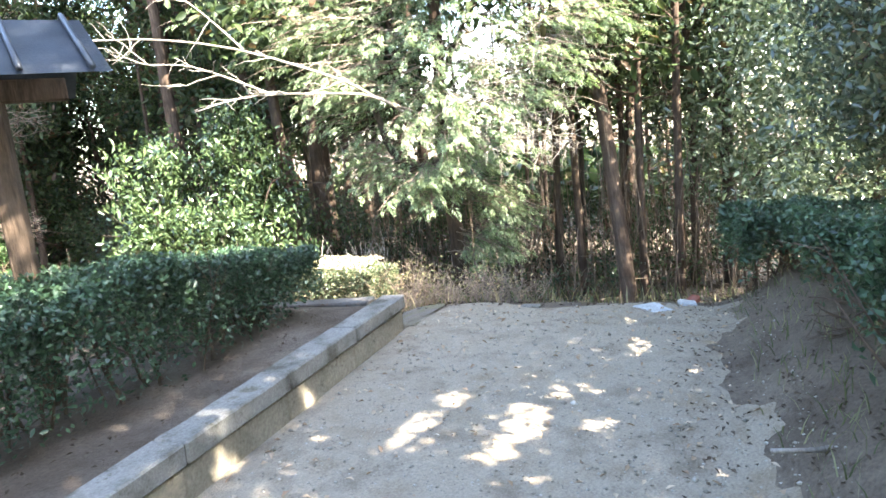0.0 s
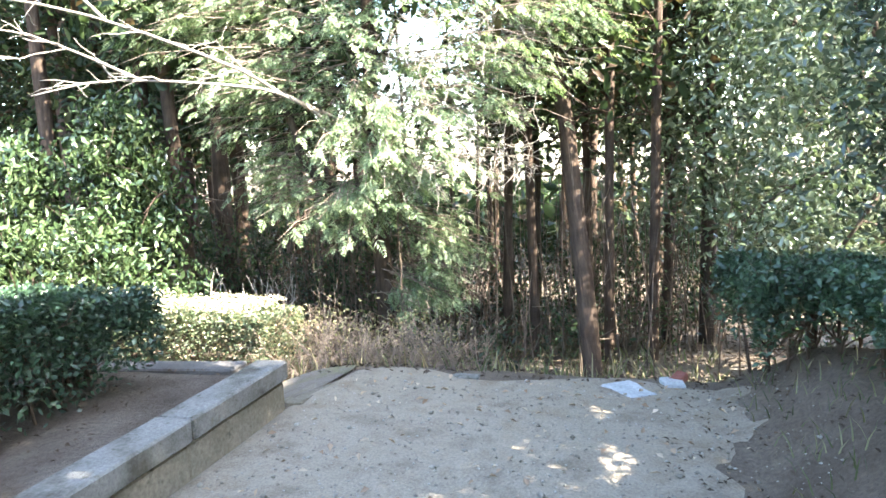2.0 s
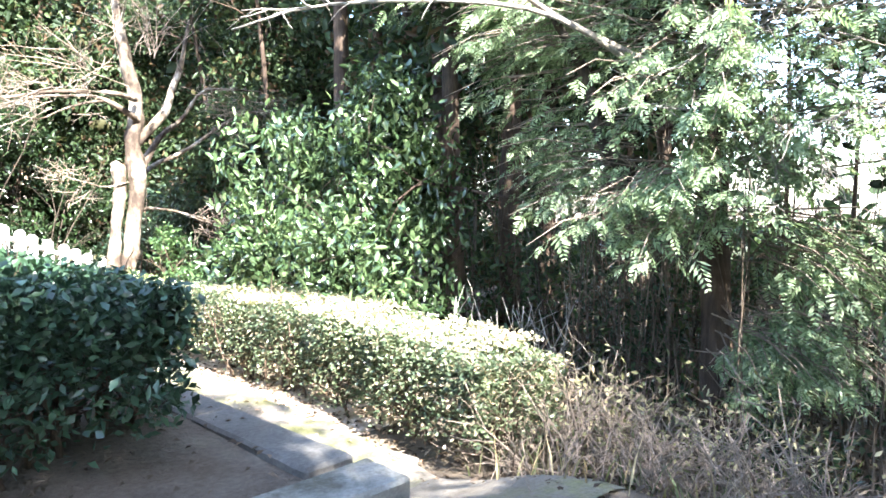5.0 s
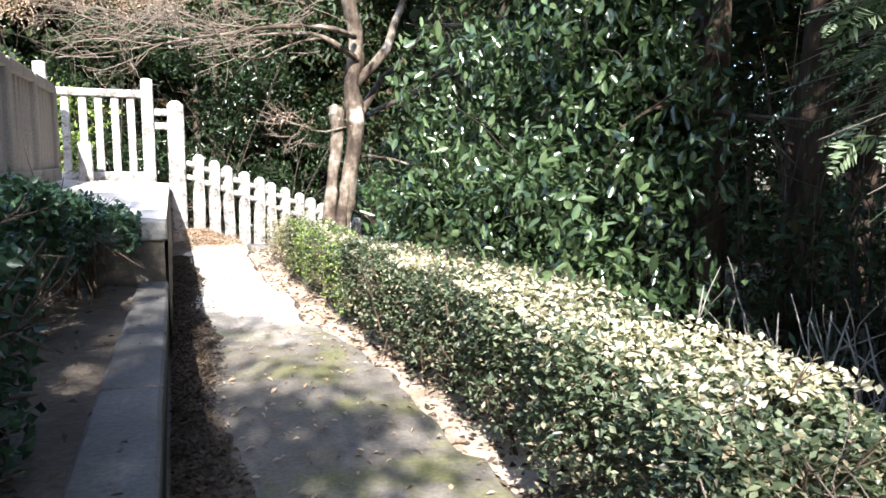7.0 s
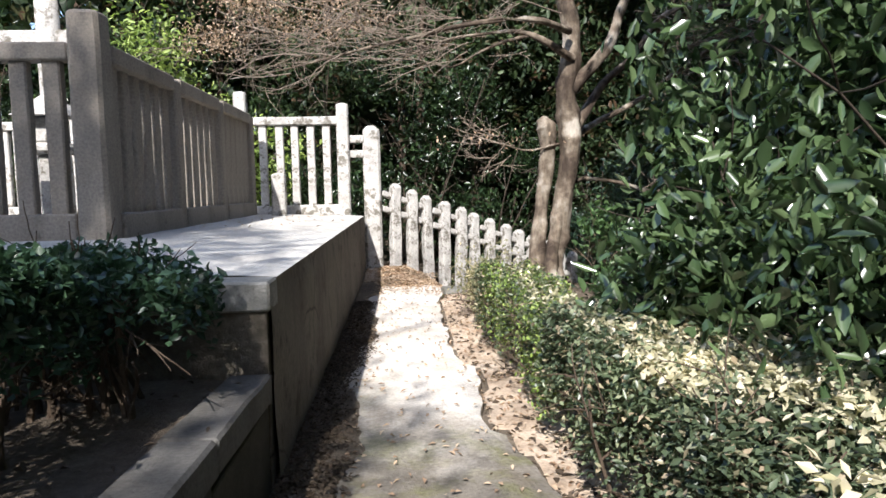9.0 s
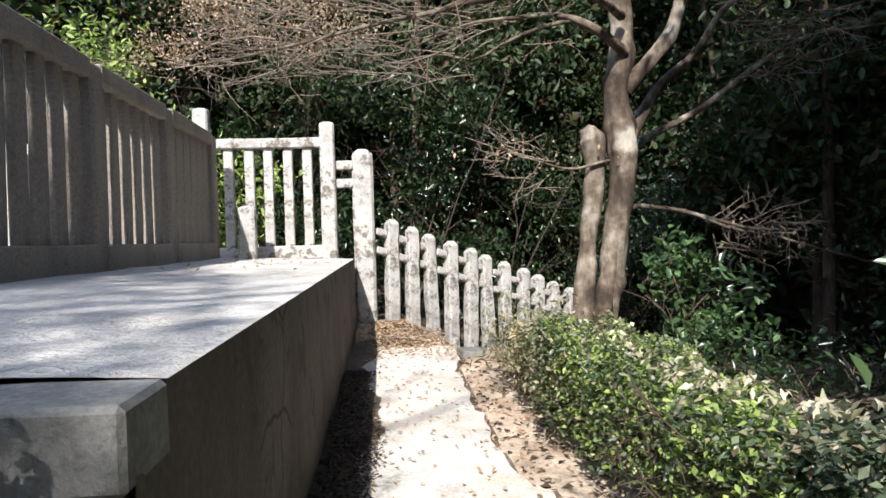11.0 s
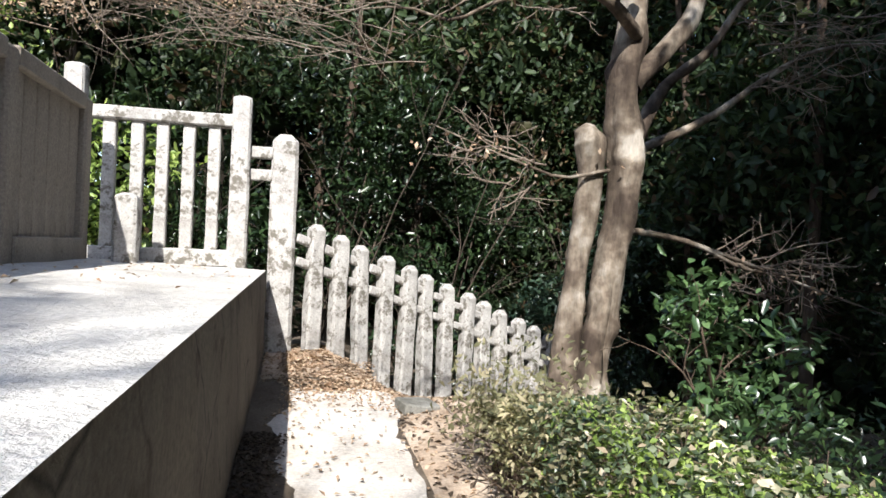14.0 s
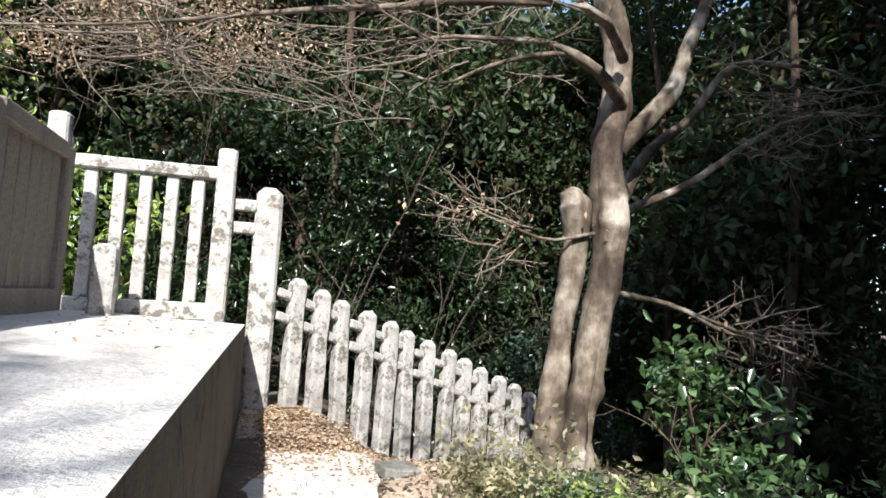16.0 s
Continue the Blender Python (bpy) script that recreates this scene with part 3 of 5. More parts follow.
def litter(name, label, n, box, zf, seed, size=0.045, keep=None, material=None):
    g = np.random.default_rng(seed)
    x, y = g.uniform(box[0], box[1], n), g.uniform(box[2], box[3], n)
    if keep is not None:
        k = keep(x, y, g)
        x, y = x[k], y[k]
    c = np.stack([x, y, zf(x, y) + 0.008 + g.uniform(0, 0.012, len(x))], 1)
    ob = new(name, leaf_mesh(name, c, size, size * 0.5, material or M_DRYLEAF, g, up=3.5, droop=0, fold=0.3))
    return tagged(ob, label, "leaves", kind="stuff")


def lane_z(x, y):
    return np.where(x < path_edge(y), np.maximum(-0.40, ground_z(x, y)), ground_z(x, y))


litter("leaf_litter", "brown fallen leaves along the footpath", 21000, (0.02, 1.6, 1.5, 12.3), lane_z, 11, 0.04,
       lambda x, y, g: (g.random(len(x)) < 0.05 + 0.06 * step(0.5, 0.1, x) + 0.14 * step(-0.05, 0.1, x - path_edge(y)) + 0.5 * step(9.9, 11.0, y)))
litter("leaf_mound", "heap of red-brown leaves at the foot of the stone fence", 4500, (0.2, 1.9, 10.9, 12.9), ground_z, 12, 0.05)
litter("bank_litter", "dead leaves on the earth bank and path edge", 1500, (-6, 1.8, -4.2, -2.3), lambda x, y: np.maximum(gravel_z(x, y), ground_z(x, y)), 13, 0.034, material=M_OLDLEAF)
litter("bed_litter", "dead leaves on the planting bed", 1500, (-6, -0.05, 0.3, 5.0), lambda x, y: bed_z(y) - 0.01, 14, 0.034, material=M_OLDLEAF)
litter("gravel_litter", "a few dead leaves on the gravel", 420, (-5.5, 1.0, -2.8, 0.0), gravel_z, 15, 0.05)
litter("woodland_litter", "leaf litter on the woodland floor", 16000, (1.05, 8, -4, 14), ground_z, 16, 0.055, material=M_OLDLEAF)
# Leaves lie at the wall foot; their dense dark mass stands in for shadow.
litter("wall_foot_litter", "dark fallen leaves at the terrace wall, massed to stand in for its shadow", 20000, (0.0, 0.42, 0.4, 9.6), lambda x, y: lane_z(x, y) + 0.022 * step(0.35, 0.1, x), 18, 0.032, lambda x, y, g: g.random(len(x)) < step(0.33, 0.14, x + 0.05 * np.sin(2.3 * y)), M_OLDLEAF)
litter("terrace_litter", "a few leaves on the terrace floor", 70, (-1.5, -0.05, 8.5, 12.1), terrace_top, 17, 0.045)

# ---- stone fences ----


def post_mesh(name, w, d, h, material, cap=0.04, seed=0, worn=0.012):
    """A rough stone post with a low pyramid cap."""
    rings = [(1.0, -0.35), (1.0, 0), (0.98, h * 0.2), (1.0, h * 0.4), (0.97, h * 0.6), (0.98, h * 0.8), (0.96, h - cap - 0.02), (0.86, h - cap), (0.45, h - 0.004)]
    prof = [(-0.5, -0.38), (-0.38, -0.5), (0, -0.51), (0.38, -0.5), (0.5, -0.38), (0.51, 0), (0.5, 0.38), (0.38, 0.5), (0, 0.51), (-0.38, 0.5), (-0.5, 0.38), (-0.51, 0)]
    v, f = [], []
    for s, z in rings:
        for x, y in prof:
            p = Vector((x * w * s, y * d * s, z))
            q = noise.noise_vector(Vector((p.x * 9 + seed * 5.3, p.y * 9 + seed, p.z * 5)))
            v.append(p + Vector((q.x, q.y, q.z * 0.3)) * worn)
    k = len(prof)
    for a in range(len(rings) - 1):
        for b in range(k):
            f.append((a * k + b, a * k + (b + 1) % k, (a + 1) * k + (b + 1) % k, (a + 1) * k + b))
    f.append(tuple(range((len(rings) - 1) * k, len(rings) * k)))
    return mesh_of(name, [tuple(p) for p in v], f, material)


stone_fence = thing("stone_fence", "row of short lichened stone posts stepping down the slope", "fence", (0.47, 12.5, 0))
post_meshes = [post_mesh("post", 0.165, 0.16, 1.42, M_POST, 0.05, s, 0.018) for s in range(5)]
turn = math.degrees(math.atan2(0.127, 0.272))
tops = []
for k in range(13):
    x, y, z = 0.272 * k, 0.127 * k, 1.035 - 0.098 * k - 0.0009 * k * k
    tops.append((x, y, z))
    child("post", post_meshes[k % 5], stone_fence, m=pose(x, y, z - 1.42, 1.2 * math.sin(k * 2.1), 1.0 * math.cos(k * 1.7), turn))
for k in range(-1, 12):
    a = tops[k] if k >= 0 else (-0.26, -0.12, 1.13)
    b = tops[k + 1]
    for drop in (0.22, 0.46):
        mid = [(p + q) / 2 for p, q in zip(a, b)]
        child("rail", block("rail", (0.16, 0.085, 0.095), M_POST, 0.015, 0.012, 0, k + 3), stone_fence, m=pose(mid[0], mid[1], mid[2] - drop - 0.05, 0, 19, turn))

gate = thing("stone_grille", "pale stone grille fence with upright bars and a top rail", "fence", (-0.9, 12.3, 0.56))
G = (0.9, -12.3, -0.56)


def gpart(name, me, x, y, z, label=""):
    return child(name, me, gate, label, pose(x + G[0], y + G[1], z + G[2]))


gpart("post", post_mesh("gate_post", 0.19, 0.19, 1.72, M_POST, 0.02, 9, 0.006), -0.295, 12.33, 0.56, "pale square stone end post")
gpart("post", post_mesh("gate_post", 0.19, 0.19, 1.92, M_POST, 0.02, 10, 0.006), -1.85, 12.38, 0.56)
gpart("top_rail", block("top_rail", (1.36, 0.15, 0.125), M_POST, 0.012, 0.008, 5, 8), -1.04, 12.32, 1.95)
for k, x in enumerate((-1.52, -1.265, -1.035, -0.79, -0.55)):
    gpart("bar", block("bar", (0.115, 0.10, 1.26), M_POST, 0.01, 0.006, 5, k + 70), x, 12.34, 0.70)
gpart("plinth", block("plinth", (1.4, 0.2, 0.17), M_POST, 0.012, 0.008, 4, 5), -1.05, 12.34, 0.555)
for z in (1.67, 1.44):
    gpart("link", block("link", (0.24, 0.09, 0.115), M_POST, 0.01, 0.005, 0, 4), -0.10, 12.36, z)

big_post = tagged(new("stone_post", post_mesh("stone_post", 0.272, 0.26, 2.18, M_POST, 0.06, 21, 0.010)), "tall thick stone corner post with lichen stains", "post")
big_post.location = (0.137, 12.44, -0.24)
stub = tagged(new("stone_stub", post_mesh("stone_stub", 0.20, 0.17, 0.63, M_POST, 0.03, 31, 0.014)), "short broken stone post beside the grille", "post")
stub.location = (-1.21, 11.78, 0.585)

side_fence = thing("terrace_fence", "tall brown-grey stone slat fence along the terrace", "fence", (-1.62, 6.95, 0.6))
FX, FY, FZ = -1.62, 6.95, 0.60


def fpart(name, me, x, y, z, label="", rz=0.0):
    return child(name, me, side_fence, label, pose(x - FX, y - FY, z - FZ, 0, 0, rz))


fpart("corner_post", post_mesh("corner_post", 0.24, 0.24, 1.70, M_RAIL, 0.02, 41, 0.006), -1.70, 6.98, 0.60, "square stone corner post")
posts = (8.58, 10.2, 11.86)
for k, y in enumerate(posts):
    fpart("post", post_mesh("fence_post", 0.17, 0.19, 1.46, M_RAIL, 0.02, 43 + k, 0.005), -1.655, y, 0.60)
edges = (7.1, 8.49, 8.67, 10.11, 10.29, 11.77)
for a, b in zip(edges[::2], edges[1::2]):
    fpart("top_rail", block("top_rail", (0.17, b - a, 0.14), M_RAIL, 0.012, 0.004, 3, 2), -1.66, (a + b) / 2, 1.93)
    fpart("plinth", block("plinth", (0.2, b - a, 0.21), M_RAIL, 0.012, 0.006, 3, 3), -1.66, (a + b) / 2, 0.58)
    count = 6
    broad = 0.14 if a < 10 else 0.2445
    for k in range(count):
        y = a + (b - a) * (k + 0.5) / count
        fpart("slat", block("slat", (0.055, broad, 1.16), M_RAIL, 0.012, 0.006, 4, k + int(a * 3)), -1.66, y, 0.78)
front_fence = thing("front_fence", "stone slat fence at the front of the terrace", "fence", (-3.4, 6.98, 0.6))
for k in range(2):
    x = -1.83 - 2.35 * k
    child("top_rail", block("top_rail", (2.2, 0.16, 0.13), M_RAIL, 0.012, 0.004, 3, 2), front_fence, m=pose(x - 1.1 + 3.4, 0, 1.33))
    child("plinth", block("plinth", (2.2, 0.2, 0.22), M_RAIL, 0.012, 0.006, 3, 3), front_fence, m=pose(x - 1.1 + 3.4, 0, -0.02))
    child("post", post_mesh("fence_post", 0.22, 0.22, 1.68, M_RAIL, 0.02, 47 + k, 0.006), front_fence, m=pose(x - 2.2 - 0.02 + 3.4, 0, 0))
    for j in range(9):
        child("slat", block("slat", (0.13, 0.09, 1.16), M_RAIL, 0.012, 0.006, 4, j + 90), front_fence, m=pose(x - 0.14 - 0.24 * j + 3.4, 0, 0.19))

rear_fence = thing("rear_fence", "sunlit stone slat fence along the back of the court", "fence", (-4.4, 12.4, 0.6))
for k in range(2):
    x = 2.35 - 2.4 * k
    child("top_rail", block("top_rail", (2.3, 0.16, 0.13), M_POST, 0.012, 0.004, 3, 6), rear_fence, m=pose(x - 1.15, 0, 1.33))
    child("plinth", block("plinth", (2.3, 0.2, 0.22), M_POST, 0.012, 0.006, 3, 7), rear_fence, m=pose(x - 1.15, 0, -0.04))
    child("post", post_mesh("rear_post", 0.2, 0.2, 1.7, M_POST, 0.02, 57 + k, 0.006), rear_fence, m=pose(x - 2.36, 0, 0))
    for j in range(11):
        child("slat", block("slat", (0.14, 0.09, 1.16), M_POST, 0.012, 0.006, 4, j + 120), rear_fence, m=pose(x - 0.12 - 0.205 * j, 0, 0.18))

torii = thing("stone_gateway", "plain stone gateway of round columns and a beam", "gateway", (-3.9, 9.0, 0.6))
for x in (-2.95, -4.85):
    run = [((x + 3.9, 0, -0.1), (x + 3.9, 0, 0.5), (x + 3.88, 0, 1.4), (x + 3.87, 0, 2.5)), (0.13, 0.125, 0.12, 0.11)]
    child("column", tubes("column", [run], M_POST, 14, 0.01), torii)
child("beam", block("beam", (2.9, 0.2, 0.2), M_RAIL, 0.02, 0.006, 4, 1), torii, m=pose(0, 0, 2.42))
child("tie_beam", block("tie_beam", (2.3, 0.12, 0.16), M_POST, 0.02, 0.006, 4, 2), torii, m=pose(0, 0, 1.86))
lantern = thing("stone_lantern", "sunlit stone lantern behind the slat fence", "lantern", (-2.62, 8.2, 0.6))
child("shaft", block("shaft", (0.2, 0.2, 0.72), M_POST, 0.03, 0.008, 3, 1), lantern)
child("platform", block("platform", (0.36, 0.36, 0.1), M_POST, 0.03, 0.008, 0, 2), lantern, m=pose(0, 0, 0.72))
child("light_box", block("light_box", (0.24, 0.24, 0.24), M_POST, 0.02, 0.006, 0, 3), lantern, m=pose(0, 0, 0.82))
roof = bmesh.new()
bmesh.ops.create_cone(roof, cap_ends=True, segments=4, radius1=0.34, radius2=0.06, depth=0.2)
me = bpy.data.meshes.new("roof")
roof.to_mesh(me)
roof.free()
me.materials.append(M_POST)
child("roof", me, lantern, m=pose(0, 0, 1.16, 0, 0, 45))

# ---- hedges ----


def hedge(name, label, x0, x1, y0, y1, zfoot, ztop, leaf, count, stems, mats, seed, foot_gap=0.2, bulge=0.06):
    """A clipped hedge: a rounded box of small leaves on bare stems."""
    g = np.random.default_rng(seed)
    h = thing(name, label, "hedge", ((x0 + x1) / 2, (y0 + y1) / 2, zfoot((x0 + x1) / 2, (y0 + y1) / 2)))
    at = np.array(h.location)
    for mtl, (fx0, fx1, fy0, fy1) in mats:
        cnt = int(count * (fx1 - fx0) * (fy1 - fy0))
        u = g.uniform(0, 1, (cnt, 3))
        face = g.random(cnt)
        wx, wy = (x1 - x0), (y1 - y0)
        area = np.array([wy, wy, wx, wx, 1.3 * max(wx * wy, 0.1) / 0.7])
        area = np.cumsum(area / area.sum())
        depth = np.abs(g.normal(size=cnt)) * 0.07
        inside = g.random(cnt) < 0.25
        pick = np.searchsorted(area, face)
        p = u.copy()
        p[:, 0] = np.where(pick == 0, depth / wx, np.where(pick == 1, 1 - depth / wx, p[:, 0]))
        p[:, 1] = np.where(pick == 2, depth / wy, np.where(pick == 3, 1 - depth / wy, p[:, 1]))
        x, y = x0 + p[:, 0] * wx, y0 + p[:, 1] * wy
        top, foot = ztop(x, y), zfoot(x, y) + foot_gap * (0.6 + 0.8 * g.random(cnt))
        z = foot + (top - foot) * np.sqrt(p[:, 2])
        z = np.where((pick == 4) & ~inside, top - depth * 0.8, z)
        wob = bulge * (np.sin(3.7 * x + 1.9 * y + seed) + np.sin(7.9 * y - 5.1 * x + 2 * z) * 0.7)
        cx, cy = (x0 + x1) / 2, (y0 + y1) / 2
        edge = np.maximum(np.abs(p[:, 0] - 0.5), np.abs(p[:, 1] - 0.5)) * 2
        z = z - 0.10 * np.clip(edge - 0.8, 0, 1) / 0.2 * (z > top - 0.15) * 0.6
        x = x + wob * np.sign(x - cx) * (wx < wy) + g.normal(size=cnt) * 0.015
        y = y + wob * np.sign(y - cy) * (wx >= wy) + g.normal(size=cnt) * 0.015
        z = z + wob * 0.5 + g.normal(size=cnt) * 0.018
        ok = (x >= fx0 - 0.15 + 0 * x) & (x <= fx1 + 0.15) & (y >= fy0 - 0.15 * g.random(cnt)) & (y <= fy1 + 0.15 * g.random(cnt))
        c = np.stack([x, y, z], 1)[ok] - at
        child("foliage", leaf_mesh("foliage", c, leaf, leaf * 0.52, mtl, g, up=0.9 if mtl == M_HEDGE else 1.6, droop=0.1), h)
    runs = []
    for _ in range(stems):
        sx, sy = g.uniform(x0 + 0.12, x1 - 0.12), g.uniform(y0 + 0.1, y1 - 0.1)
        zf, zt = float(zfoot(sx, sy)), float(ztop(sx, sy))
        a = np.array([sx, sy, zf - 0.05]) - at
        branching(g, a, (g.normal() * 0.15, g.normal() * 0.15, 1), (zt - zf) * 0.95, g.uniform(0.008, 0.017), 2, runs, 0.3, 3, -0.05, 0.55)
    tagged(child("stem_tangle", tubes("stem_tangle", runs, M_STEM, 5), h, "thin dark woody stems"), kind="stuff")
    return h


bedz = lambda x, y: bed_z(y) + 0 * x - 0.02
hedge("clipped_hedge", "dark green clipped hedge above the kerb wall", -7.2, -0.40, 0.66, 1.42, bedz,
      lambda x, y: 0.93 + 0.17 * step(-0.4, -2.2, x) + 0.02 * np.sin(2.2 * x), 0.043, 10500, 60, [(M_HEDGE, (-7.2, -0.12, 0.62, 1.42))], 21, 0.07)
hedge("clipped_hedge", "leafy corner of the dark clipped hedge down to the soil", -0.85, -0.27, 1.05, 1.6, bedz,
      lambda x, y: 0.83 + 0.02 * np.sin(5 * x), 0.043, 12000, 12, [(M_HEDGE, (-0.85, -0.27, 1.05, 1.6))], 29, 0.0)
hedge("clipped_hedge", "dark green clipped hedge beside the footpath kerb", -1.2, -0.45, 1.45, 4.5, bedz,
      lambda x, y: 0.92 - 0.22 * step(1.5, 4.6, y) + 0.02 * np.sin(3 * y), 0.043, 10500, 34, [(M_HEDGE, (-1.15, -0.27, 1.45, 4.5))], 22, 0.2)
hedge("clipped_hedge", "thin leggy end of the hedge beside the terrace wall", -0.95, -0.16, 3.95, 4.58, bedz,
      lambda x, y: 0.70 + 0.03 * np.sin(9 * x), 0.045, 5200, 16, [(M_HEDGE, (-0.95, -0.16, 3.95, 4.58))], 28, 0.33)
hedge("rear_hedge", "second clipped hedge further back in the bed", -6.5, -2.2, 2.6, 3.3, bedz,
      lambda x, y: 1.02 + 0 * x, 0.055, 4200, 20, [(M_HEDGE, (-6.5, -2.2, 2.6, 3.3))], 23, 0.15)
hedge("bank_hedge", "rounded green clipped hedge on the earth bank", -4.6, 0.85, -4.1, -3.15, ground_z,
      lambda x, y: 1.24 - 0.38 * step(-3.2, 0.6, x) + 0.03 * np.sin(1.9 * x + 1), 0.043, 9500, 46, [(M_HEDGE, (-4.6, 0.85, -4.1, -3.15))], 24, 0.34, 0.07)
hedge("bank_hedge", "end of the clipped hedge at the foot of the bank", 0.35, 1.55, -3.8, -2.82, ground_z,
      lambda x, y: 0.82 - 0.06 * step(0.8, 1.6, x) + 0.02 * np.sin(3 * x), 0.05, 8200, 16, [(M_HEDGE, (0.35, 1.55, -3.8, -2.82))], 27, 0.3, 0.08)
hedge("path_hedge", "olive clipped hedge with a sunlit top beside the footpath", 1.38, 2.16, 1.0, 5.3, ground_z,
      lambda x, y: 0.30 + 0.02 * np.sin(2.7 * y) - 0.05 * step(1.9, 1.0, y), 0.037, 14500, 40, [(M_OLIVE, (1.38, 2.16, 1.0, 5.3))], 25, 0.1, 0.05)
hedge("path_hedge", "bright yellow-green clipped hedge beside the footpath", 1.30, 1.80, 5.2, 9.0, ground_z,
      lambda x, y: 0.22 + 0.02 * np.sin(2.7 * y) - 0.16 * step(7.4, 9.0, y) - 0.1 * step(1.6, 1.85, x), 0.035, 17000, 34, [(M_YELLOW, (1.40, 1.8, 5.2, 7.7)), (M_OLIVE, (1.30, 1.8, 5.2, 7.9)), (M_WITHER, (1.30, 1.8, 7.4, 9.0))], 26, 0.1, 0.06)

# pale leaves along the clipped top: sun glare put into leaf colour
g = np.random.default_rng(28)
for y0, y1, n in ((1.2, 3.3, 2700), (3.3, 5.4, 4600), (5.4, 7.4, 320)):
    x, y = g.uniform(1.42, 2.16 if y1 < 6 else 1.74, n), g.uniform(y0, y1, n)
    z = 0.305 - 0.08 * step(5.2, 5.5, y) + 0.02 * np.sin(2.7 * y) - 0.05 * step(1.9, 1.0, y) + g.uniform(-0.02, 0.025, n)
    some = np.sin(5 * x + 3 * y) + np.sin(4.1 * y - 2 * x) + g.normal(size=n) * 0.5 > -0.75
    tagged(new("bleached_leaves", leaf_mesh("bleached_leaves", np.stack([x, y, z], 1)[some], 0.042, 0.022, M_TOPGLARE, g, up=1.6)),
           "pale leaves standing in for sun glare on the clipped hedge top", "leaves", kind="stuff")

bush_at = (1.5, 8.55)

# ---- trees and shrubs ----


def bush(name, label, at, blobs, leaf, width, count, material, seed, groups=70, cluster=0.13, stems=5, bark=None, up=0.5, droop=0.5, lean=0.5):
    g = np.random.default_rng(seed)
    z = float(ground_z(at[0], at[1]))
    b = thing(name, label, "shrub", (at[0], at[1], z))
    c = clump(g, blobs, count, cluster, groups, 0.35)
    child("foliage", leaf_mesh("foliage", c, leaf, leaf * width, material, g, up=up, droop=droop), b)
    for _ in range(stems):
        runs = []
        q = blobs[g.integers(len(blobs))]
        way = np.array(q[0]) + g.normal(size=3) * np.array(q[1]) * 0.3
        branching(g, (g.normal() * 0.05, g.normal() * 0.05, -0.1), way, np.linalg.norm(way) * 1.1, g.uniform(0.012, 0.024), 2, runs, 0.25, 3, 0, 0.5)
        child("stem", tubes("stem", runs, bark or M_STEM, 5), b)
    return b


bush("laurel_shrub", "glossy broad-leaved laurel shrub behind the path hedge", (2.75, 3.7),
     [((-0.35, -0.3, 1.15), (0.7, 0.85, 0.6)), ((0.0, 0.35, 1.75), (0.75, 0.85, 0.7)), ((-0.25, 0.7, 1.0), (0.6, 0.7, 0.6)), ((0.05, -0.2, 2.1), (0.5, 0.55, 0.45)), ((0.3, -0.35, 1.6), (0.5, 0.5, 0.55)), ((0.1, -0.1, 2.5), (0.4, 0.45, 0.35)), ((0.2, 0.3, 0.7), (0.7, 0.6, 0.5))],
     0.09, 0.42, 1500, M_LAUREL, 31, 46, 0.10, 9, M_DARKBARK, up=0.35, droop=1.1)
bush("laurel_shrub", "glossy laurel with large leaves overhanging the path hedge", (2.5, 4.85),
     [((-0.5, 0.0, 0.95), (0.5, 0.5, 0.45)), ((-0.2, -0.1, 1.5), (0.75, 0.55, 0.55)), ((-0.1, 0.0, 2.1), (0.65, 0.55, 0.45)), ((0.3, -0.1, 0.9), (0.5, 0.5, 0.5))],
     0.105, 0.42, 1150, M_LAUREL, 32, 40, 0.10, 8, M_DARKBARK, up=0.35, droop=1.1)
bush("laurel_shrub", "low laurel shoots with leaves lit by the sun", (2.45, 2.65), [((0.0, 0.1, 0.65), (0.4, 0.45, 0.35))],
     0.085, 0.45, 420, M_LAUREL, 33, 26, 0.10, 6, M_DARKBARK, droop=0.9)
bush("understory_shrub", "leafy green sapling beside the bare tree", (3.1, 9.0),
     [((0.0, 0.1, 0.6), (0.35, 0.4, 0.35)), ((-0.3, 0.1, 0.9), (0.2, 0.2, 0.25)), ((-0.1, -0.2, 0.3), (0.4, 0.35, 0.28))],
     0.095, 0.42, 340, M_SAPLING, 34, 34, 0.09, 7, M_STEM, up=1.2)
bush("scraggly_bush", "half-withered scraggly bush at the end of the hedge", bush_at, [((0, 0, 0.45), (0.3, 0.4, 0.3)), ((0.1, -0.5, 0.4), (0.3, 0.4, 0.28)), ((-0.1, 0.35, 0.4), (0.2, 0.25, 0.3))],
     0.05, 0.4, 620, M_WITHER, 40, 60, 0.09, 16, M_TWIG)
low = [((x, y, 0.25), (0.5, 0.5, 0.3)) for x, y in ((0, 0), (0.9, 0.4), (1.6, -0.3), (0.5, -0.9), (1.3, -1.3), (2.3, 0.3), (2.6, -0.9), (0.2, -1.9), (1.1, -2.3), (2.2, -2.2))]
bush("ground_cover", "low dark green undergrowth on the slope", (2.7, 8.0), low, 0.07, 0.4, 560, M_UNDER, 35, 40, 0.10, 14, M_STEM, up=1.0)
bush("ground_cover", "low dark undergrowth beside the wood", (4.0, 4.4), low, 0.075, 0.4, 420, M_UNDER, 36, 40, 0.12, 12, M_STEM, up=1.0)

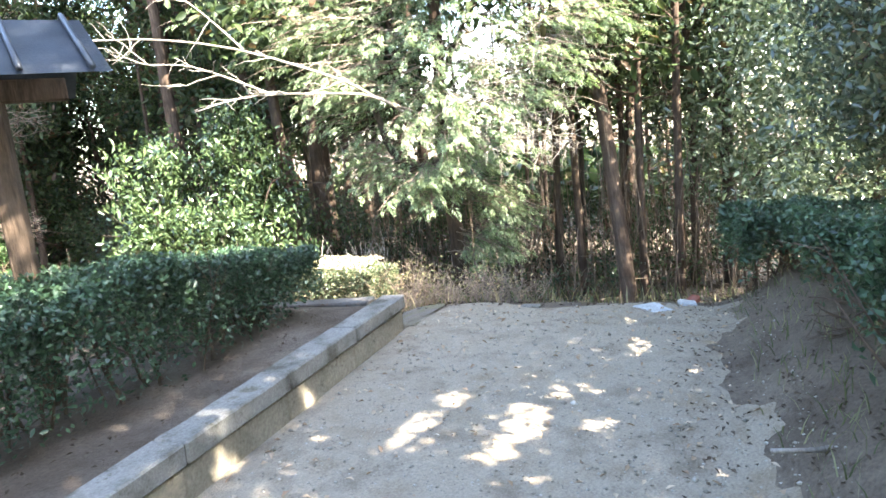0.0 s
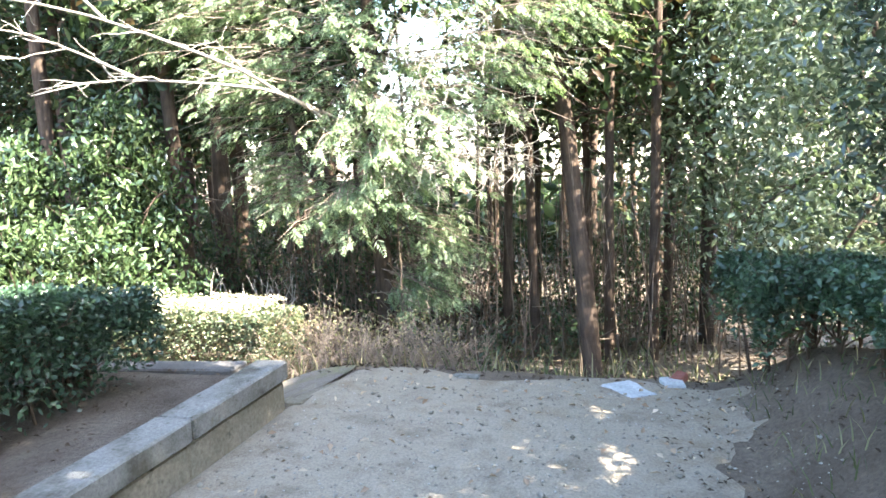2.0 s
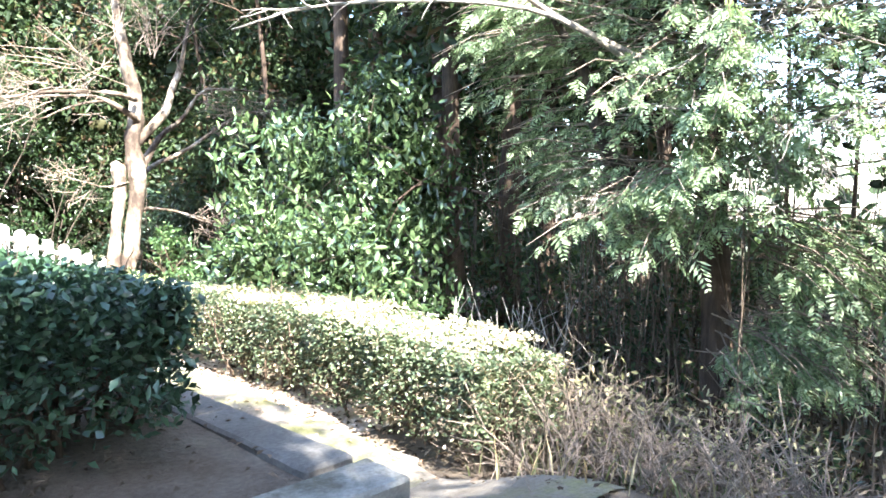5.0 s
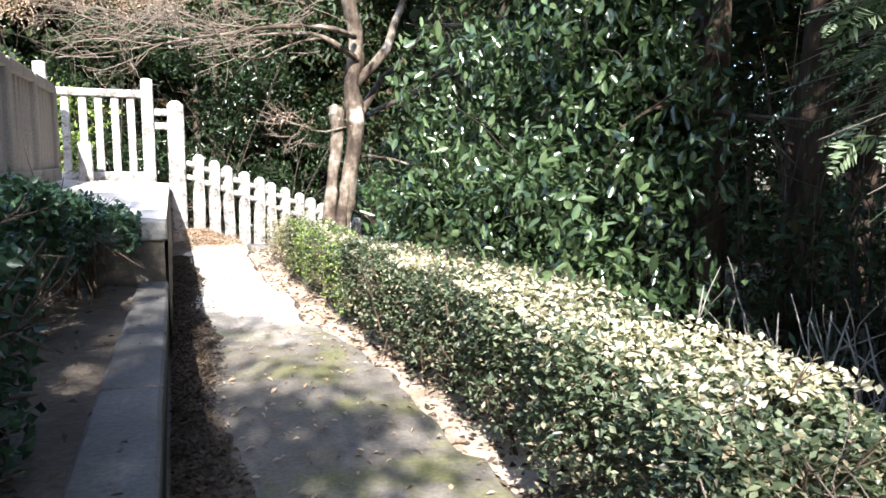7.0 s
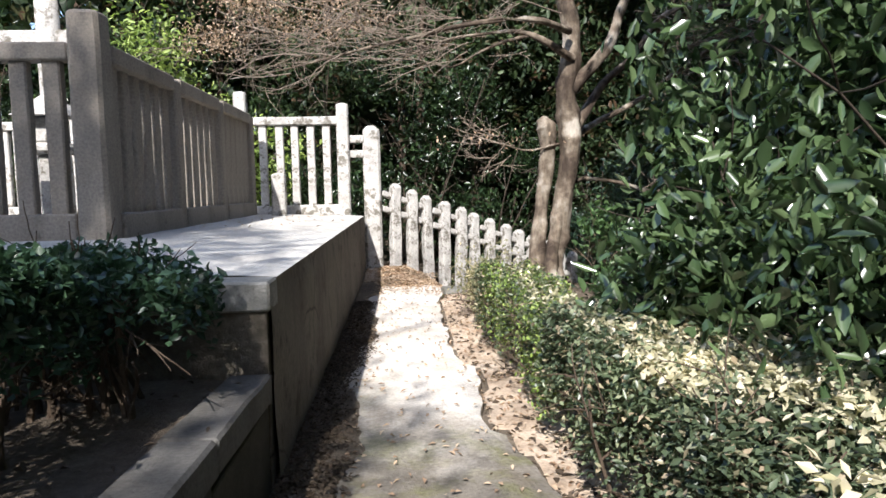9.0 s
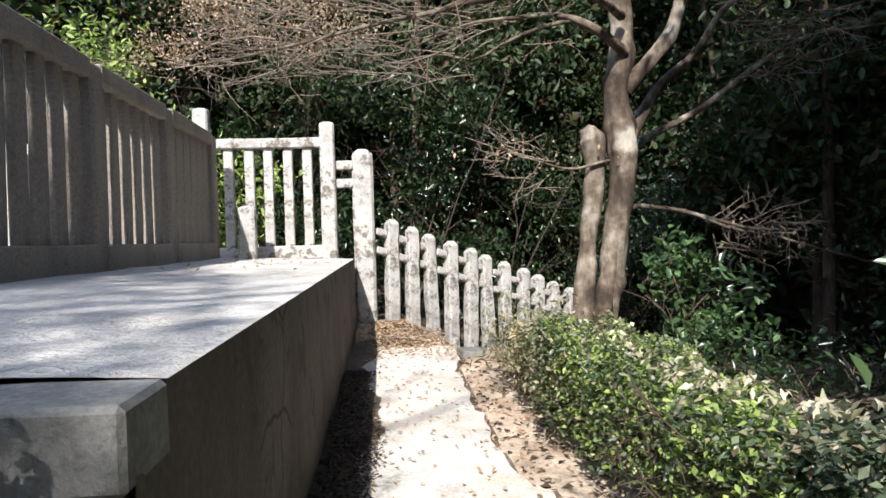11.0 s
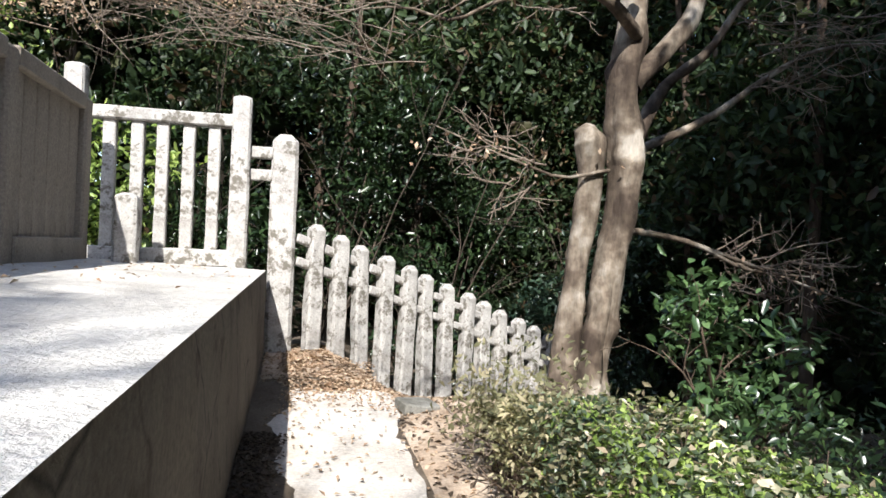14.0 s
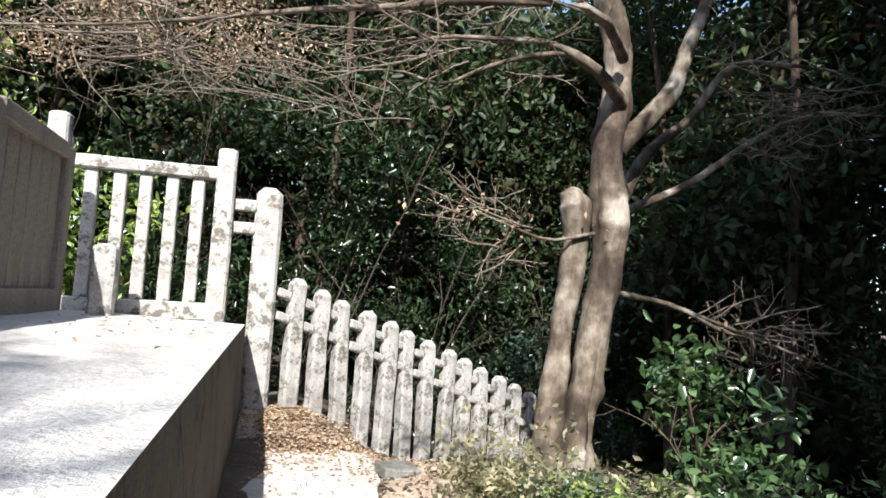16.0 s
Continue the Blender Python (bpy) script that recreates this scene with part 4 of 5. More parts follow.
# evergreen understory behind the fences
for k, (x, y, s, mtl, tone) in enumerate([(0.7, 14.6, 1.0, M_UNDER, "deep green"), (2.4, 15.2, 1.1, M_UNDER, "deep green"), (-0.9, 14.8, 1.05, M_UNDER, "deep green"), (-2.6, 14.3, 1.15, M_YELLOW, "yellow-green"), (-4.6, 14.8, 1.2, M_UNDER, "deep green"),
                                          (4.3, 15.0, 1.0, M_SHADE, "shaded"), (1.4, 17.4, 1.3, M_UNDER, "deep green"), (-1.5, 17.5, 1.4, M_UNDER, "deep green"), (5.6, 17.4, 1.3, M_SHADE, "shaded"), (-6.6, 13.5, 1.3, M_UNDER, "deep green"), (3.2, 19.0, 1.5, M_WOODS, "mixed green"), (0.7, -6.2, 0.9, M_SHADE, "shaded")]):
    g = np.random.default_rng(100 + k)
    lift = 1.0 if k < 7 else 1.5
    blobs = [((g.normal() * 0.55 * s, g.normal() * 0.4 * s, (0.5 + 0.55 * j) * s * lift), (0.75 * s, 0.6 * s, 0.5 * s)) for j in range(6)]
    bush("evergreen_shrub", f"tall {tone} evergreen shrub in the wood", (x, y), blobs, 0.11, 0.42, 620, mtl, 200 + k, 46, 0.15, 8, M_DARKBARK, up=0.7, droop=0.6)

# dense dark foliage over the bank
def leaf_tree(name, label, at, height, crown, leaf, count, material, seed, trunk_r=0.12, bark=None, lean=(0, 0), groups=70, cluster=0.22):
    g = np.random.default_rng(seed)
    z = float(ground_z(*at))
    t = thing(name, label, "tree", (at[0], at[1], z))
    pts = bend([(0, 0, -0.3), (lean[0] * 0.3, lean[1] * 0.3, height * 0.35), (lean[0] * 0.7, lean[1] * 0.7, height * 0.7), (lean[0], lean[1], height)], 12)
    rad = np.linspace(trunk_r * 1.15, trunk_r * 0.3, 12)
    runs = [(pts, rad)]
    for c, r in crown:
        i = g.integers(5, 10)
        branching(g, pts[i], np.array(c) - pts[i], np.linalg.norm(np.array(c) - pts[i]) * 1.2, trunk_r * 0.35, 1, runs, 0.3, 3, 0, 0.5)
    child("trunk", tubes("trunk", runs, bark or M_DARKBARK, 8, 0.05, seed), t)
    child("crown", leaf_mesh("crown", clump(g, crown, count, cluster, groups, 0.3), leaf, leaf * 0.45, material, g, up=0.6, droop=0.4), t)
    return t


leaf_tree("evergreen_tree", "dark evergreen tree leaning over the hedge on the bank", (0.5, -4.6), 4.2,
          [((0.0, 0.7, 1.9), (1.0, 0.7, 0.8)), ((-1.2, 0.5, 2.3), (1.0, 0.8, 0.9)), ((0.4, 0.3, 3.0), (1.2, 1.0, 0.8)), ((-1.0, 0.1, 3.5), (1.3, 1.0, 0.8)), ((-2.4, 0.3, 2.7), (1.0, 0.8, 0.9)), ((0.2, -0.2, 4.2), (1.3, 1.0, 0.7)), ((0.6, 0.5, 1.2), (0.6, 0.6, 0.6)), ((-2.6, 0.0, 4.0), (1.2, 0.9, 0.7))],
          0.075, 4200, M_BANK, 41, 0.13, groups=56, cluster=0.2)
leaf_tree("evergreen_tree", "glossy evergreen tree at the edge of the wood", (2.6, -4.4), 4.6,
          [((0.0, 0.5, 1.4), (0.9, 0.8, 0.8)), ((0.3, 0.4, 2.4), (1.0, 0.9, 0.8)), ((0.8, 0.8, 3.3), (1.1, 0.9, 0.8)), ((-0.4, 0.5, 3.6), (0.9, 0.9, 0.7)), ((1.6, 0.9, 2.4), (0.8, 0.8, 0.9)), ((1.2, 0.6, 1.3), (0.8, 0.7, 0.6))],
          0.085, 2200, M_GLOSS, 42, 0.12)

leaf_tree("evergreen_tree", "sunlit glossy evergreen at the wood's edge", (4.7, -3.0), 5.0,
          [((-0.3, 0.3, 2.0), (0.8, 0.9, 0.6)), ((0.0, 0.5, 2.9), (1.0, 1.0, 0.7)), ((-0.2, -0.3, 3.7), (1.0, 1.0, 0.7)), ((0.2, 0.6, 4.5), (1.0, 1.0, 0.6))], 0.10, 1500, M_GLOSS, 46, 0.1)
# Three trees out of view, added only for the shade they cast.
leaf_tree("tall_evergreen_tree", "unseen tall evergreen added to shade the terrace front", (-5.4, -4.7), 12.5,
          [((0.3, 0.3, 8.4), (1.5, 1.3, 0.9)), ((-0.6, 0.2, 9.6), (1.6, 1.4, 0.9)), ((0.7, 0.0, 10.8), (1.5, 1.4, 0.9)), ((0, 0, 12.0), (1.4, 1.3, 0.9))], 0.16, 1500, M_WOODS, 43, 0.2, groups=60)

leaf_tree("tall_evergreen_tree", "unseen tall evergreen added to shade the kerb bed", (-3.7, -5.1), 10.0,
          [((0.0, 0.2, 6.8), (1.2, 1.1, 0.7)), ((-0.3, 0.1, 7.9), (1.2, 1.2, 0.7)), ((0.4, 0.0, 9.0), (1.2, 1.2, 0.7)), ((-0.8, 0.4, 5.6), (1.0, 0.9, 0.6))], 0.15, 950, M_WOODS, 44, 0.16, groups=34, cluster=0.2)
leaf_tree("evergreen_tree", "unseen evergreen added to shade the turn of the path", (-1.9, -5.5), 7.4,
          [((0.3, 0.5, 6.4), (0.9, 0.9, 0.6)), ((-0.2, 0.4, 7.1), (0.9, 0.8, 0.5)), ((0.2, 0.4, 5.4), (0.9, 0.8, 0.5))], 0.14, 700, M_SHADE, 45, 0.12, groups=26, cluster=0.2)

# closed canopy over the wood, added above view to darken the trees behind
for k, (x, y, h) in enumerate([(5.4, 3.7, 8.8), (7.5, 2.6, 9.4), (4.8, 6.3, 8.4), (6.9, 5.7, 9.0), (8.7, 4.6, 9.3), (3.4, 5.2, 8.8), (7.9, 8.9, 9.0)]):
    leaf_tree("canopy_tree", "tall straight tree added so its high crown shades the wood", (x, y), h,
              [((0.0, 0.0, h - 0.8), (1.5, 1.5, 0.7)), ((-1.0, 0.5, h - 0.2), (1.3, 1.3, 0.6)), ((0.9, -0.6, h), (1.4, 1.4, 0.6))], 0.19, 1250, M_WOODS, 600 + k, 0.11, M_CEDAR, groups=60, cluster=0.28)

# added, unseen evergreen behind the walker: cut gaps drop sun patches on the gravel
g = np.random.default_rng(48)
shade = thing("spreading_evergreen_tree", "unseen evergreen added to shade the gravel, its crown gaps cut for sun patches", "tree", (-2.9, -6.6, float(ground_z(-2.9, -6.6))))
S = np.array(shade.location)
trunk = bend([(0, 0, -0.3), (0.1, 0.1, 1.6), (0.0, 0.3, 3.2), (0.2, 0.4, 5.4)], 14)
runs = [(trunk, np.linspace(0.17, 0.05, 14))]
for k in range(9):
    branching(g, trunk[4 + k], ((-1) ** k * 1.0, 0.25, 0.25), g.uniform(1.6, 2.6), 0.045, 1, runs, 0.25, 3, 0, 0.5)
child("trunk", tubes("trunk", runs, M_DARKBARK, 8, 0.05, 48), shade)
n = 36000
fall_x, fall_y = g.uniform(-6.8, 1.3, n), g.uniform(-3.3, 1.9, n)
gaps = [(-2.02, -0.86, 0.30, 0.14), (-1.5, -0.93, 0.19, 0.12), (-1.78, -1.5, 0.33, 0.16), (-1.88, -2.0, 0.26, 0.13), (-1.31, -1.68, 0.2, 0.13), (-2.22, -1.42, 0.15, 0.1),
        (-0.5, -2.06, 0.2, 0.1), (-1.03, -2.5, 0.22, 0.1), (0.28, -1.95, 0.14, 0.09), (-0.3, -1.97, 0.1, 0.07), (-2.6, 0.05, 0.12, 0.1), (-2.2, 0.05, 0.08, 0.1), (-1.7, 0.1, 0.08, 0.1)]
dense = (fall_y < 0.35) | (fall_x < -0.05)
for cx, cy, rx, ry in gaps:
    dense &= ((fall_x - cx) / rx) ** 2 + ((fall_y - cy) / ry) ** 2 > 0.95
high = (fall_y + 6.1 + g.uniform(-0.5, 0.5, n)) / 1.07
c = (np.stack([fall_x - 0.30 * high, fall_y - 1.07 * high, high], 1) - S)[dense]
child("crown", leaf_mesh("crown", c, 0.13, 0.07, M_WOODS, g, up=0.8), shade)

# cypress with drooping sprays
def cypress(at, trunk, limbs, zones, count, seed, label):
    g = np.random.default_rng(seed)
    z = float(ground_z(at[0], at[1]))
    t = thing("cypress_tree", label, "tree", (at[0], at[1], z))
    o = np.array([at[0], at[1], z])
    pts = bend(np.array(trunk) - o, 16)
    runs = [(pts, np.linspace(0.12, 0.06, 16))]
    child("trunk", tubes("trunk", runs, M_CEDAR, 9, 0.05, seed), t)
    for lm, r in limbs:
        q = bend(np.array(lm) - o, 10)
        child("limb", tubes("limb", [(q, np.linspace(r, r * 0.35, 10))], M_DARKBARK, 7, 0.05, seed), t, "dark curved limb")
    twigs, bases, ways = [], [], []
    for (c, r) in zones:
        c, r = np.array(c) - o, np.array(r)
        for _ in range(count):
            tip = c + g.normal(size=3) * r * 0.55
            root = pts[np.argmin(np.abs(pts[:, 2] - tip[2] - 0.15))]
            out = unit((tip - root) * np.array([1, 1, 0.2]) + g.normal(size=3) * 0.15)
            k = 7
            for j in range(k):
                p = tip + out * (j - k / 2) * 0.075 + np.array([0, 0, -0.02 * j])
                sidew = unit(np.cross(out, [0, 0, 1.0])) * (1 if j % 2 else -1)
                bases.append(p)
                ways.append(out * 0.8 + sidew * 0.7 + np.array([0, 0, -0.55]) + g.normal(size=3) * 0.2)
            a = tip - out * 0.45
            twigs.append(([a, tip, tip + out * 0.3 - np.array([0, 0, 0.1])], [0.006, 0.004, 0.002]))
    tagged(child("twig_tangle", tubes("twig_tangle", twigs, M_TWIG, 4), t), kind="stuff")
    child("foliage", sprays("foliage", np.array(bases), np.array(ways), 0.135, M_CONIFER, g, 7), t, "yellow-green flat cypress sprays")
    return t


cypress((3.35, 0.62), [(3.37, 0.59, -0.7), (3.40, 0.62, 0.2), (3.48, 0.73, 1.68), (3.38, 0.62, 2.8), (3.3, 0.6, 4.2), (3.3, 0.6, 6.0)],
        [([(3.47, 0.72, 1.35), (3.1, 1.05, 1.28), (2.85, 1.25, 1.6), (2.8, 1.35, 2.05), (2.6, 1.6, 2.6)], 0.075), ([(3.42, 0.68, 2.4), (3.0, 0.2, 2.9), (2.7, -0.2, 3.4)], 0.05)],
        [((2.75, 0.9, 2.3), (0.45, 0.7, 0.35)), ((2.5, 0.35, 1.9), (0.4, 0.6, 0.35)), ((2.6, -0.2, 2.5), (0.4, 0.6, 0.4)), ((2.7, 0.4, 3.0), (0.6, 0.9, 0.4)), ((2.5, 0.1, 1.35), (0.35, 0.45, 0.3)), ((2.85, 1.5, 1.5), (0.3, 0.35, 0.3)), ((2.9, -0.3, 0.75), (0.25, 0.3, 0.3)), ((2.9, 0.0, 0.25), (0.2, 0.25, 0.2)), ((2.8, -0.9, 2.9), (0.5, 0.6, 0.4)), ((3.0, 0.9, 3.7), (0.8, 1.1, 0.4)), ((2.9, -0.5, 3.9), (0.8, 1.0, 0.5)), ((3.6, 2.4, 3.4), (0.6, 0.8, 0.5)), ((2.5, 0.7, 1.2), (0.3, 0.4, 0.25)), ((2.6, 1.5, 2.7), (0.5, 0.6, 0.4)), ((2.4, -0.3, 1.8), (0.35, 0.5, 0.35)), ((2.5, -1.0, 2.3), (0.4, 0.5, 0.35)), ((2.7, -1.6, 3.0), (0.5, 0.5, 0.4)), ((2.9, 2.1, 2.4), (0.4, 0.4, 0.4)), ((2.6, 2.2, 3.3), (0.6, 0.6, 0.4))],
        48, 51, "cypress with sunlit yellow-green drooping sprays")
cypress((3.9, 3.0), [(3.9, 3.0, -0.8), (3.92, 3.0, 1.5), (3.95, 3.0, 3.5), (3.9, 3.0, 6.5)], [([(3.92, 3.0, 2.2), (3.3, 2.6, 2.9), (2.7, 2.2, 3.1)], 0.045)],
        [((3.2, 2.6, 3.3), (0.7, 0.8, 0.5)), ((3.4, 3.4, 3.9), (0.8, 0.9, 0.5)), ((3.0, 1.9, 3.9), (0.6, 0.8, 0.5)), ((4.2, 3.4, 2.9), (0.5, 0.5, 0.4))], 36, 52, "cypress in the wood with green drooping sprays")

# dead grey twigs hanging in the cypress
g = np.random.default_rng(61)
runs = []
for _ in range(110):
    branching(g, (g.uniform(2.4, 3.2), g.uniform(-1.4, 0.3), g.uniform(1.5, 3.0)), (-0.5, g.normal() * 0.7, -0.25), g.uniform(0.35, 0.7), 0.006, 2, runs, 0.6, 3, 0.05, 0.6)
tagged(new("dead_twigs", tubes("dead_twigs", runs, M_PALE, 4)), "bleached dead twigs hanging in the cypress", "twigs", kind="stuff")

# bleached bare branch over the bed
branch = thing("bare_branch", "bleached bare branch reaching over the bed from the wood", "branch", (2.3, 1.4, 2.2))
B = np.array([2.3, 1.4, 2.2])
long_runs = [(bend(np.array([(2.75, 0.75, 2.0), (2.1, 1.05, 2.25), (1.6, 1.22, 2.45), (1.04, 2.06, 2.84), (0.51, 2.71, 3.0), (0.1, 3.2, 3.02)]) - B, 14), np.linspace(0.021, 0.006, 14)),
             (bend(np.array([(2.75, 0.75, 1.9), (2.1, 1.0, 2.22), (1.57, 1.3, 2.30), (1.08, 2.1, 2.35), (0.73, 2.57, 2.23)]) - B, 12), np.linspace(0.019, 0.006, 12)),
             (bend(np.array([(1.04, 2.05, 2.85), (0.85, 2.2, 3.1), (0.71, 2.37, 3.32), (0.4, 2.6, 3.6)]) - B, 8), np.linspace(0.015, 0.004, 8)),
             (bend(np.array([(1.2, 1.9, 2.36), (0.95, 2.2, 2.55), (0.7, 2.55, 2.72), (0.4, 2.8, 2.75)]) - B, 8), np.linspace(0.015, 0.004, 8))]
for _ in range(18):
    s = long_runs[g.integers(4)][0]
    branching(g, s[g.integers(3, len(s))], (-0.6, 0.5, g.normal() * 0.5), g.uniform(0.3, 0.6), 0.007, 1, long_runs, 0.5, 3)
for run in long_runs[:4]:
    child("limb", tubes("limb", [run], M_PALE, 7), branch)
tagged(child("twig_tangle", tubes("twig_tangle", long_runs[4:], M_PALE, 5), branch), kind="stuff")

# the big bare tree
tree = thing("bare_tree", "bare two-stemmed tree with smooth grey-brown bark", "tree", (2.35, 9.9, -0.25))
O = np.array([2.35, 9.9, -0.25])
def stem(pts, radii, n, name="stem", label="", rough=0.075, sides=16):
    thick = name == "stem"
    n, sides = (n * 3, 30) if thick else (n, sides)
    q = bend(np.array(pts) - O, n)
    r = np.interp(np.linspace(0, 1, n), np.linspace(0, 1, len(radii)), radii)
    me = tubes(name, [(q, r)], M_BARK, sides, 0.0 if thick else rough, int(r[0] * 1000))
    if thick:
        # fluting, burls and knots on the old wood
        mids = np.repeat(q, sides, 0)
        for v, mid in zip(me.vertices, mids):
            out = v.co - Vector(mid)
            p = v.co * 2.6 + Vector((r[0] * 70, 0, 0))
            p.z *= 0.8
            low = noise.noise(p)
            flute = noise.noise(Vector((v.co.x * 11, v.co.y * 11, v.co.z * 1.6 + r[0] * 40)))
            knot = max(0.0, noise.noise(v.co * 4.7 + Vector((9, r[0] * 50, 2))) - 0.25)
            v.co = Vector(mid) + out * (1 + 0.24 * low + 0.34 * flute + 0.8 * knot)
        me.update()
    return child(name, me, tree, label)


stem([(2.16, 9.88, -0.4), (2.22, 9.9, -0.11), (2.28, 9.9, 0.46), (2.36, 9.9, 1.08), (2.38, 9.9, 1.45), (2.35, 9.9, 1.66), (2.28, 9.9, 1.76)], (0.13, 0.098, 0.084, 0.078, 0.09, 0.112, 0.05), 20, "stem", "cut-off stem with a swollen top")
stem([(2.40, 9.86, -0.5), (2.43, 9.88, -0.07), (2.53, 9.9, 0.51), (2.63, 9.9, 1.1), (2.65, 9.9, 1.53), (2.62, 9.9, 2.0), (2.67, 9.9, 2.49), (2.67, 9.9, 2.89), (2.54, 9.9, 3.4), (2.4, 9.9, 4.4)],
     (0.19, 0.135, 0.118, 0.115, 0.135, 0.110, 0.108, 0.12, 0.10, 0.05), 34, "stem", "main stem with a knot")
stem([(2.36, 9.80, -0.45), (2.40, 9.80, 0.1), (2.50, 9.82, 0.6), (2.60, 9.86, 1.0)], (0.11, 0.08, 0.06, 0.05), 12, "root_flare")
stem([(2.66, 9.88, 2.1), (2.91, 9.9, 2.36), (3.15, 9.9, 2.64), (3.26, 9.9, 2.98), (3.43, 9.9, 3.42), (3.6, 9.9, 4.2)], (0.09, 0.075, 0.07, 0.06, 0.045, 0.02), 16, "limb")
stem([(2.72, 10.0, 1.6), (2.95, 10.2, 1.9), (3.21, 10.3, 2.26), (3.58, 10.3, 2.57), (3.95, 10.3, 3.07), (4.47, 10.3, 3.18), (5.27, 10.3, 3.21)], (0.07, 0.065, 0.045, 0.036, 0.028, 0.02, 0.008), 20, "limb")
stem([(2.75, 10.1, 1.55), (3.22, 10.6, 1.79), (3.8, 10.6, 2.08), (4.44, 10.6, 2.54), (5.0, 10.6, 2.83), (5.98, 10.6, 2.98)], (0.05, 0.04, 0.033, 0.026, 0.018, 0.006), 18, "limb")
stem([(2.66, 9.8, 2.45), (2.37, 9.6, 2.57), (2.14, 9.6, 2.68), (1.92, 9.6, 2.73), (1.59, 9.6, 2.70), (1.2, 9.6, 2.65), (0.86, 9.6, 2.52), (0.54, 9.6, 2.38)], (0.05, 0.045, 0.035, 0.022, 0.017, 0.013, 0.009, 0.004), 20, "limb")
stem([(2.14, 9.6, 2.68), (1.85, 9.6, 2.62), (1.52, 9.6, 2.49), (1.22, 9.6, 2.33), (0.91, 9.6, 2.38), (0.4, 9.6, 2.29)], (0.02, 0.017, 0.014, 0.011, 0.008, 0.003), 14, "limb")
stem([(2.6, 9.7, 2.75), (2.01, 9.0, 2.72), (1.29, 9.0, 2.66), (0.79, 9.0, 2.54), (0.35, 9.0, 2.45), (-0.12, 9.0, 2.33), (-0.66, 9.0, 2.2), (-1.17, 9.0, 2.12)], (0.045, 0.032, 0.025, 0.02, 0.016, 0.012, 0.008, 0.004), 20, "limb")
stem([(2.75, 10.0, 1.0), (2.97, 10.2, 1.03), (3.46, 10.2, 0.95), (3.95, 10.2, 0.76), (4.56, 10.2, 0.72)], (0.03, 0.024, 0.02, 0.014, 0.006), 14, "dead_branch", "bleached low branch")
stem([(3.46, 10.2, 0.95), (4.22, 10.2, 0.73), (4.8, 10.2, 0.56), (5.57, 10.2, 0.34)], (0.017, 0.013, 0.009, 0.004), 12, "dead_branch")
stem([(2.5, 9.85, 1.45), (2.41, 9.8, 1.43), (2.12, 9.8, 1.37), (1.82, 9.8, 1.45), (1.48, 9.8, 1.56), (1.15, 9.8, 1.68)], (0.016, 0.014, 0.011, 0.009, 0.007, 0.003), 12, "limb")
g = np.random.default_rng(71)
runs = []
for base, way, num, ln in [((1.6, 9.6, 2.7), (-0.9, -0.2, -0.1), 9, 0.7), ((0.8, 9.2, 2.5), (-0.9, -0.3, 0.0), 10, 0.8), ((-0.2, 9.0, 2.35), (-1, -0.3, 0.05), 7, 0.8), ((4.2, 10.3, 2.9), (0.8, -0.2, -0.2), 14, 0.7), ((4.4, 10.5, 2.5), (0.8, -0.2, 0.1), 10, 0.7),
                           ((4.0, 10.2, 0.75), (0.8, -0.3, 0.0), 16, 0.6), ((1.8, 9.8, 1.45), (-0.8, -0.2, 0.1), 10, 0.5), ((2.0, 9.4, 3.1), (-0.9, -0.4, 0.1), 10, 1.1), ((0.4, 8.7, 2.9), (-1, -0.2, 0), 9, 1.0), ((2.6, 9.8, 3.5), (0.1, -0.3, 0.6), 14, 1.2)]:
    for _ in range(num):
        branching(g, np.array(base) - O + g.normal(size=3) * np.array([0.3, 0.15, 0.12]), np.array(way) + g.normal(size=3) * 0.3, ln * g.uniform(0.6, 1.2), 0.007, 2, runs, 0.4, 3, 0.0, 0.6)
tagged(child("twig_tangle", tubes("twig_tangle", runs, M_TWIG, 4), tree, "fine bare twigs"), kind="stuff")
c = clump(g, [((1.9, 0.3, 0.95), (0.7, 0.35, 0.18)), ((-0.6, -0.1, 1.75), (0.8, 0.3, 0.15))], 70, 0.08, 26, 0.3)
child("dead_leaves", leaf_mesh("dead_leaves", c, 0.045, 0.025, M_DRYLEAF, g), tree, "withered pinkish-brown leaves")

# withered branches overhanging the terrace
w = thing("withered_branches", "withered brown-leaved branches hanging behind the fence", "branches", (-0.8, 12.9, 3.2))
runs = []
for _ in range(40):
    branching(g, (g.uniform(-2.2, 2.6), g.uniform(0.2, 1.2), g.uniform(-0.1, 1.0)), (-0.8, -0.5, -0.05), g.uniform(0.7, 1.4), 0.010, 2, runs, 0.35, 3, 0.0, 0.6)
tagged(child("twig_tangle", tubes("twig_tangle", runs, M_TWIG, 4), w), kind="stuff")
c = clump(g, [((x, 0.6, z), (0.8, 0.5, 0.28)) for x, z in ((-1.6, 0.3), (-0.5, 0.6), (0.7, 0.6), (-1.2, 0.9), (0.3, 1.1))], 800, 0.12, 50, 0.2)
child("dead_leaves", leaf_mesh("dead_leaves", c, 0.05, 0.028, M_DRYLEAF, g), w)

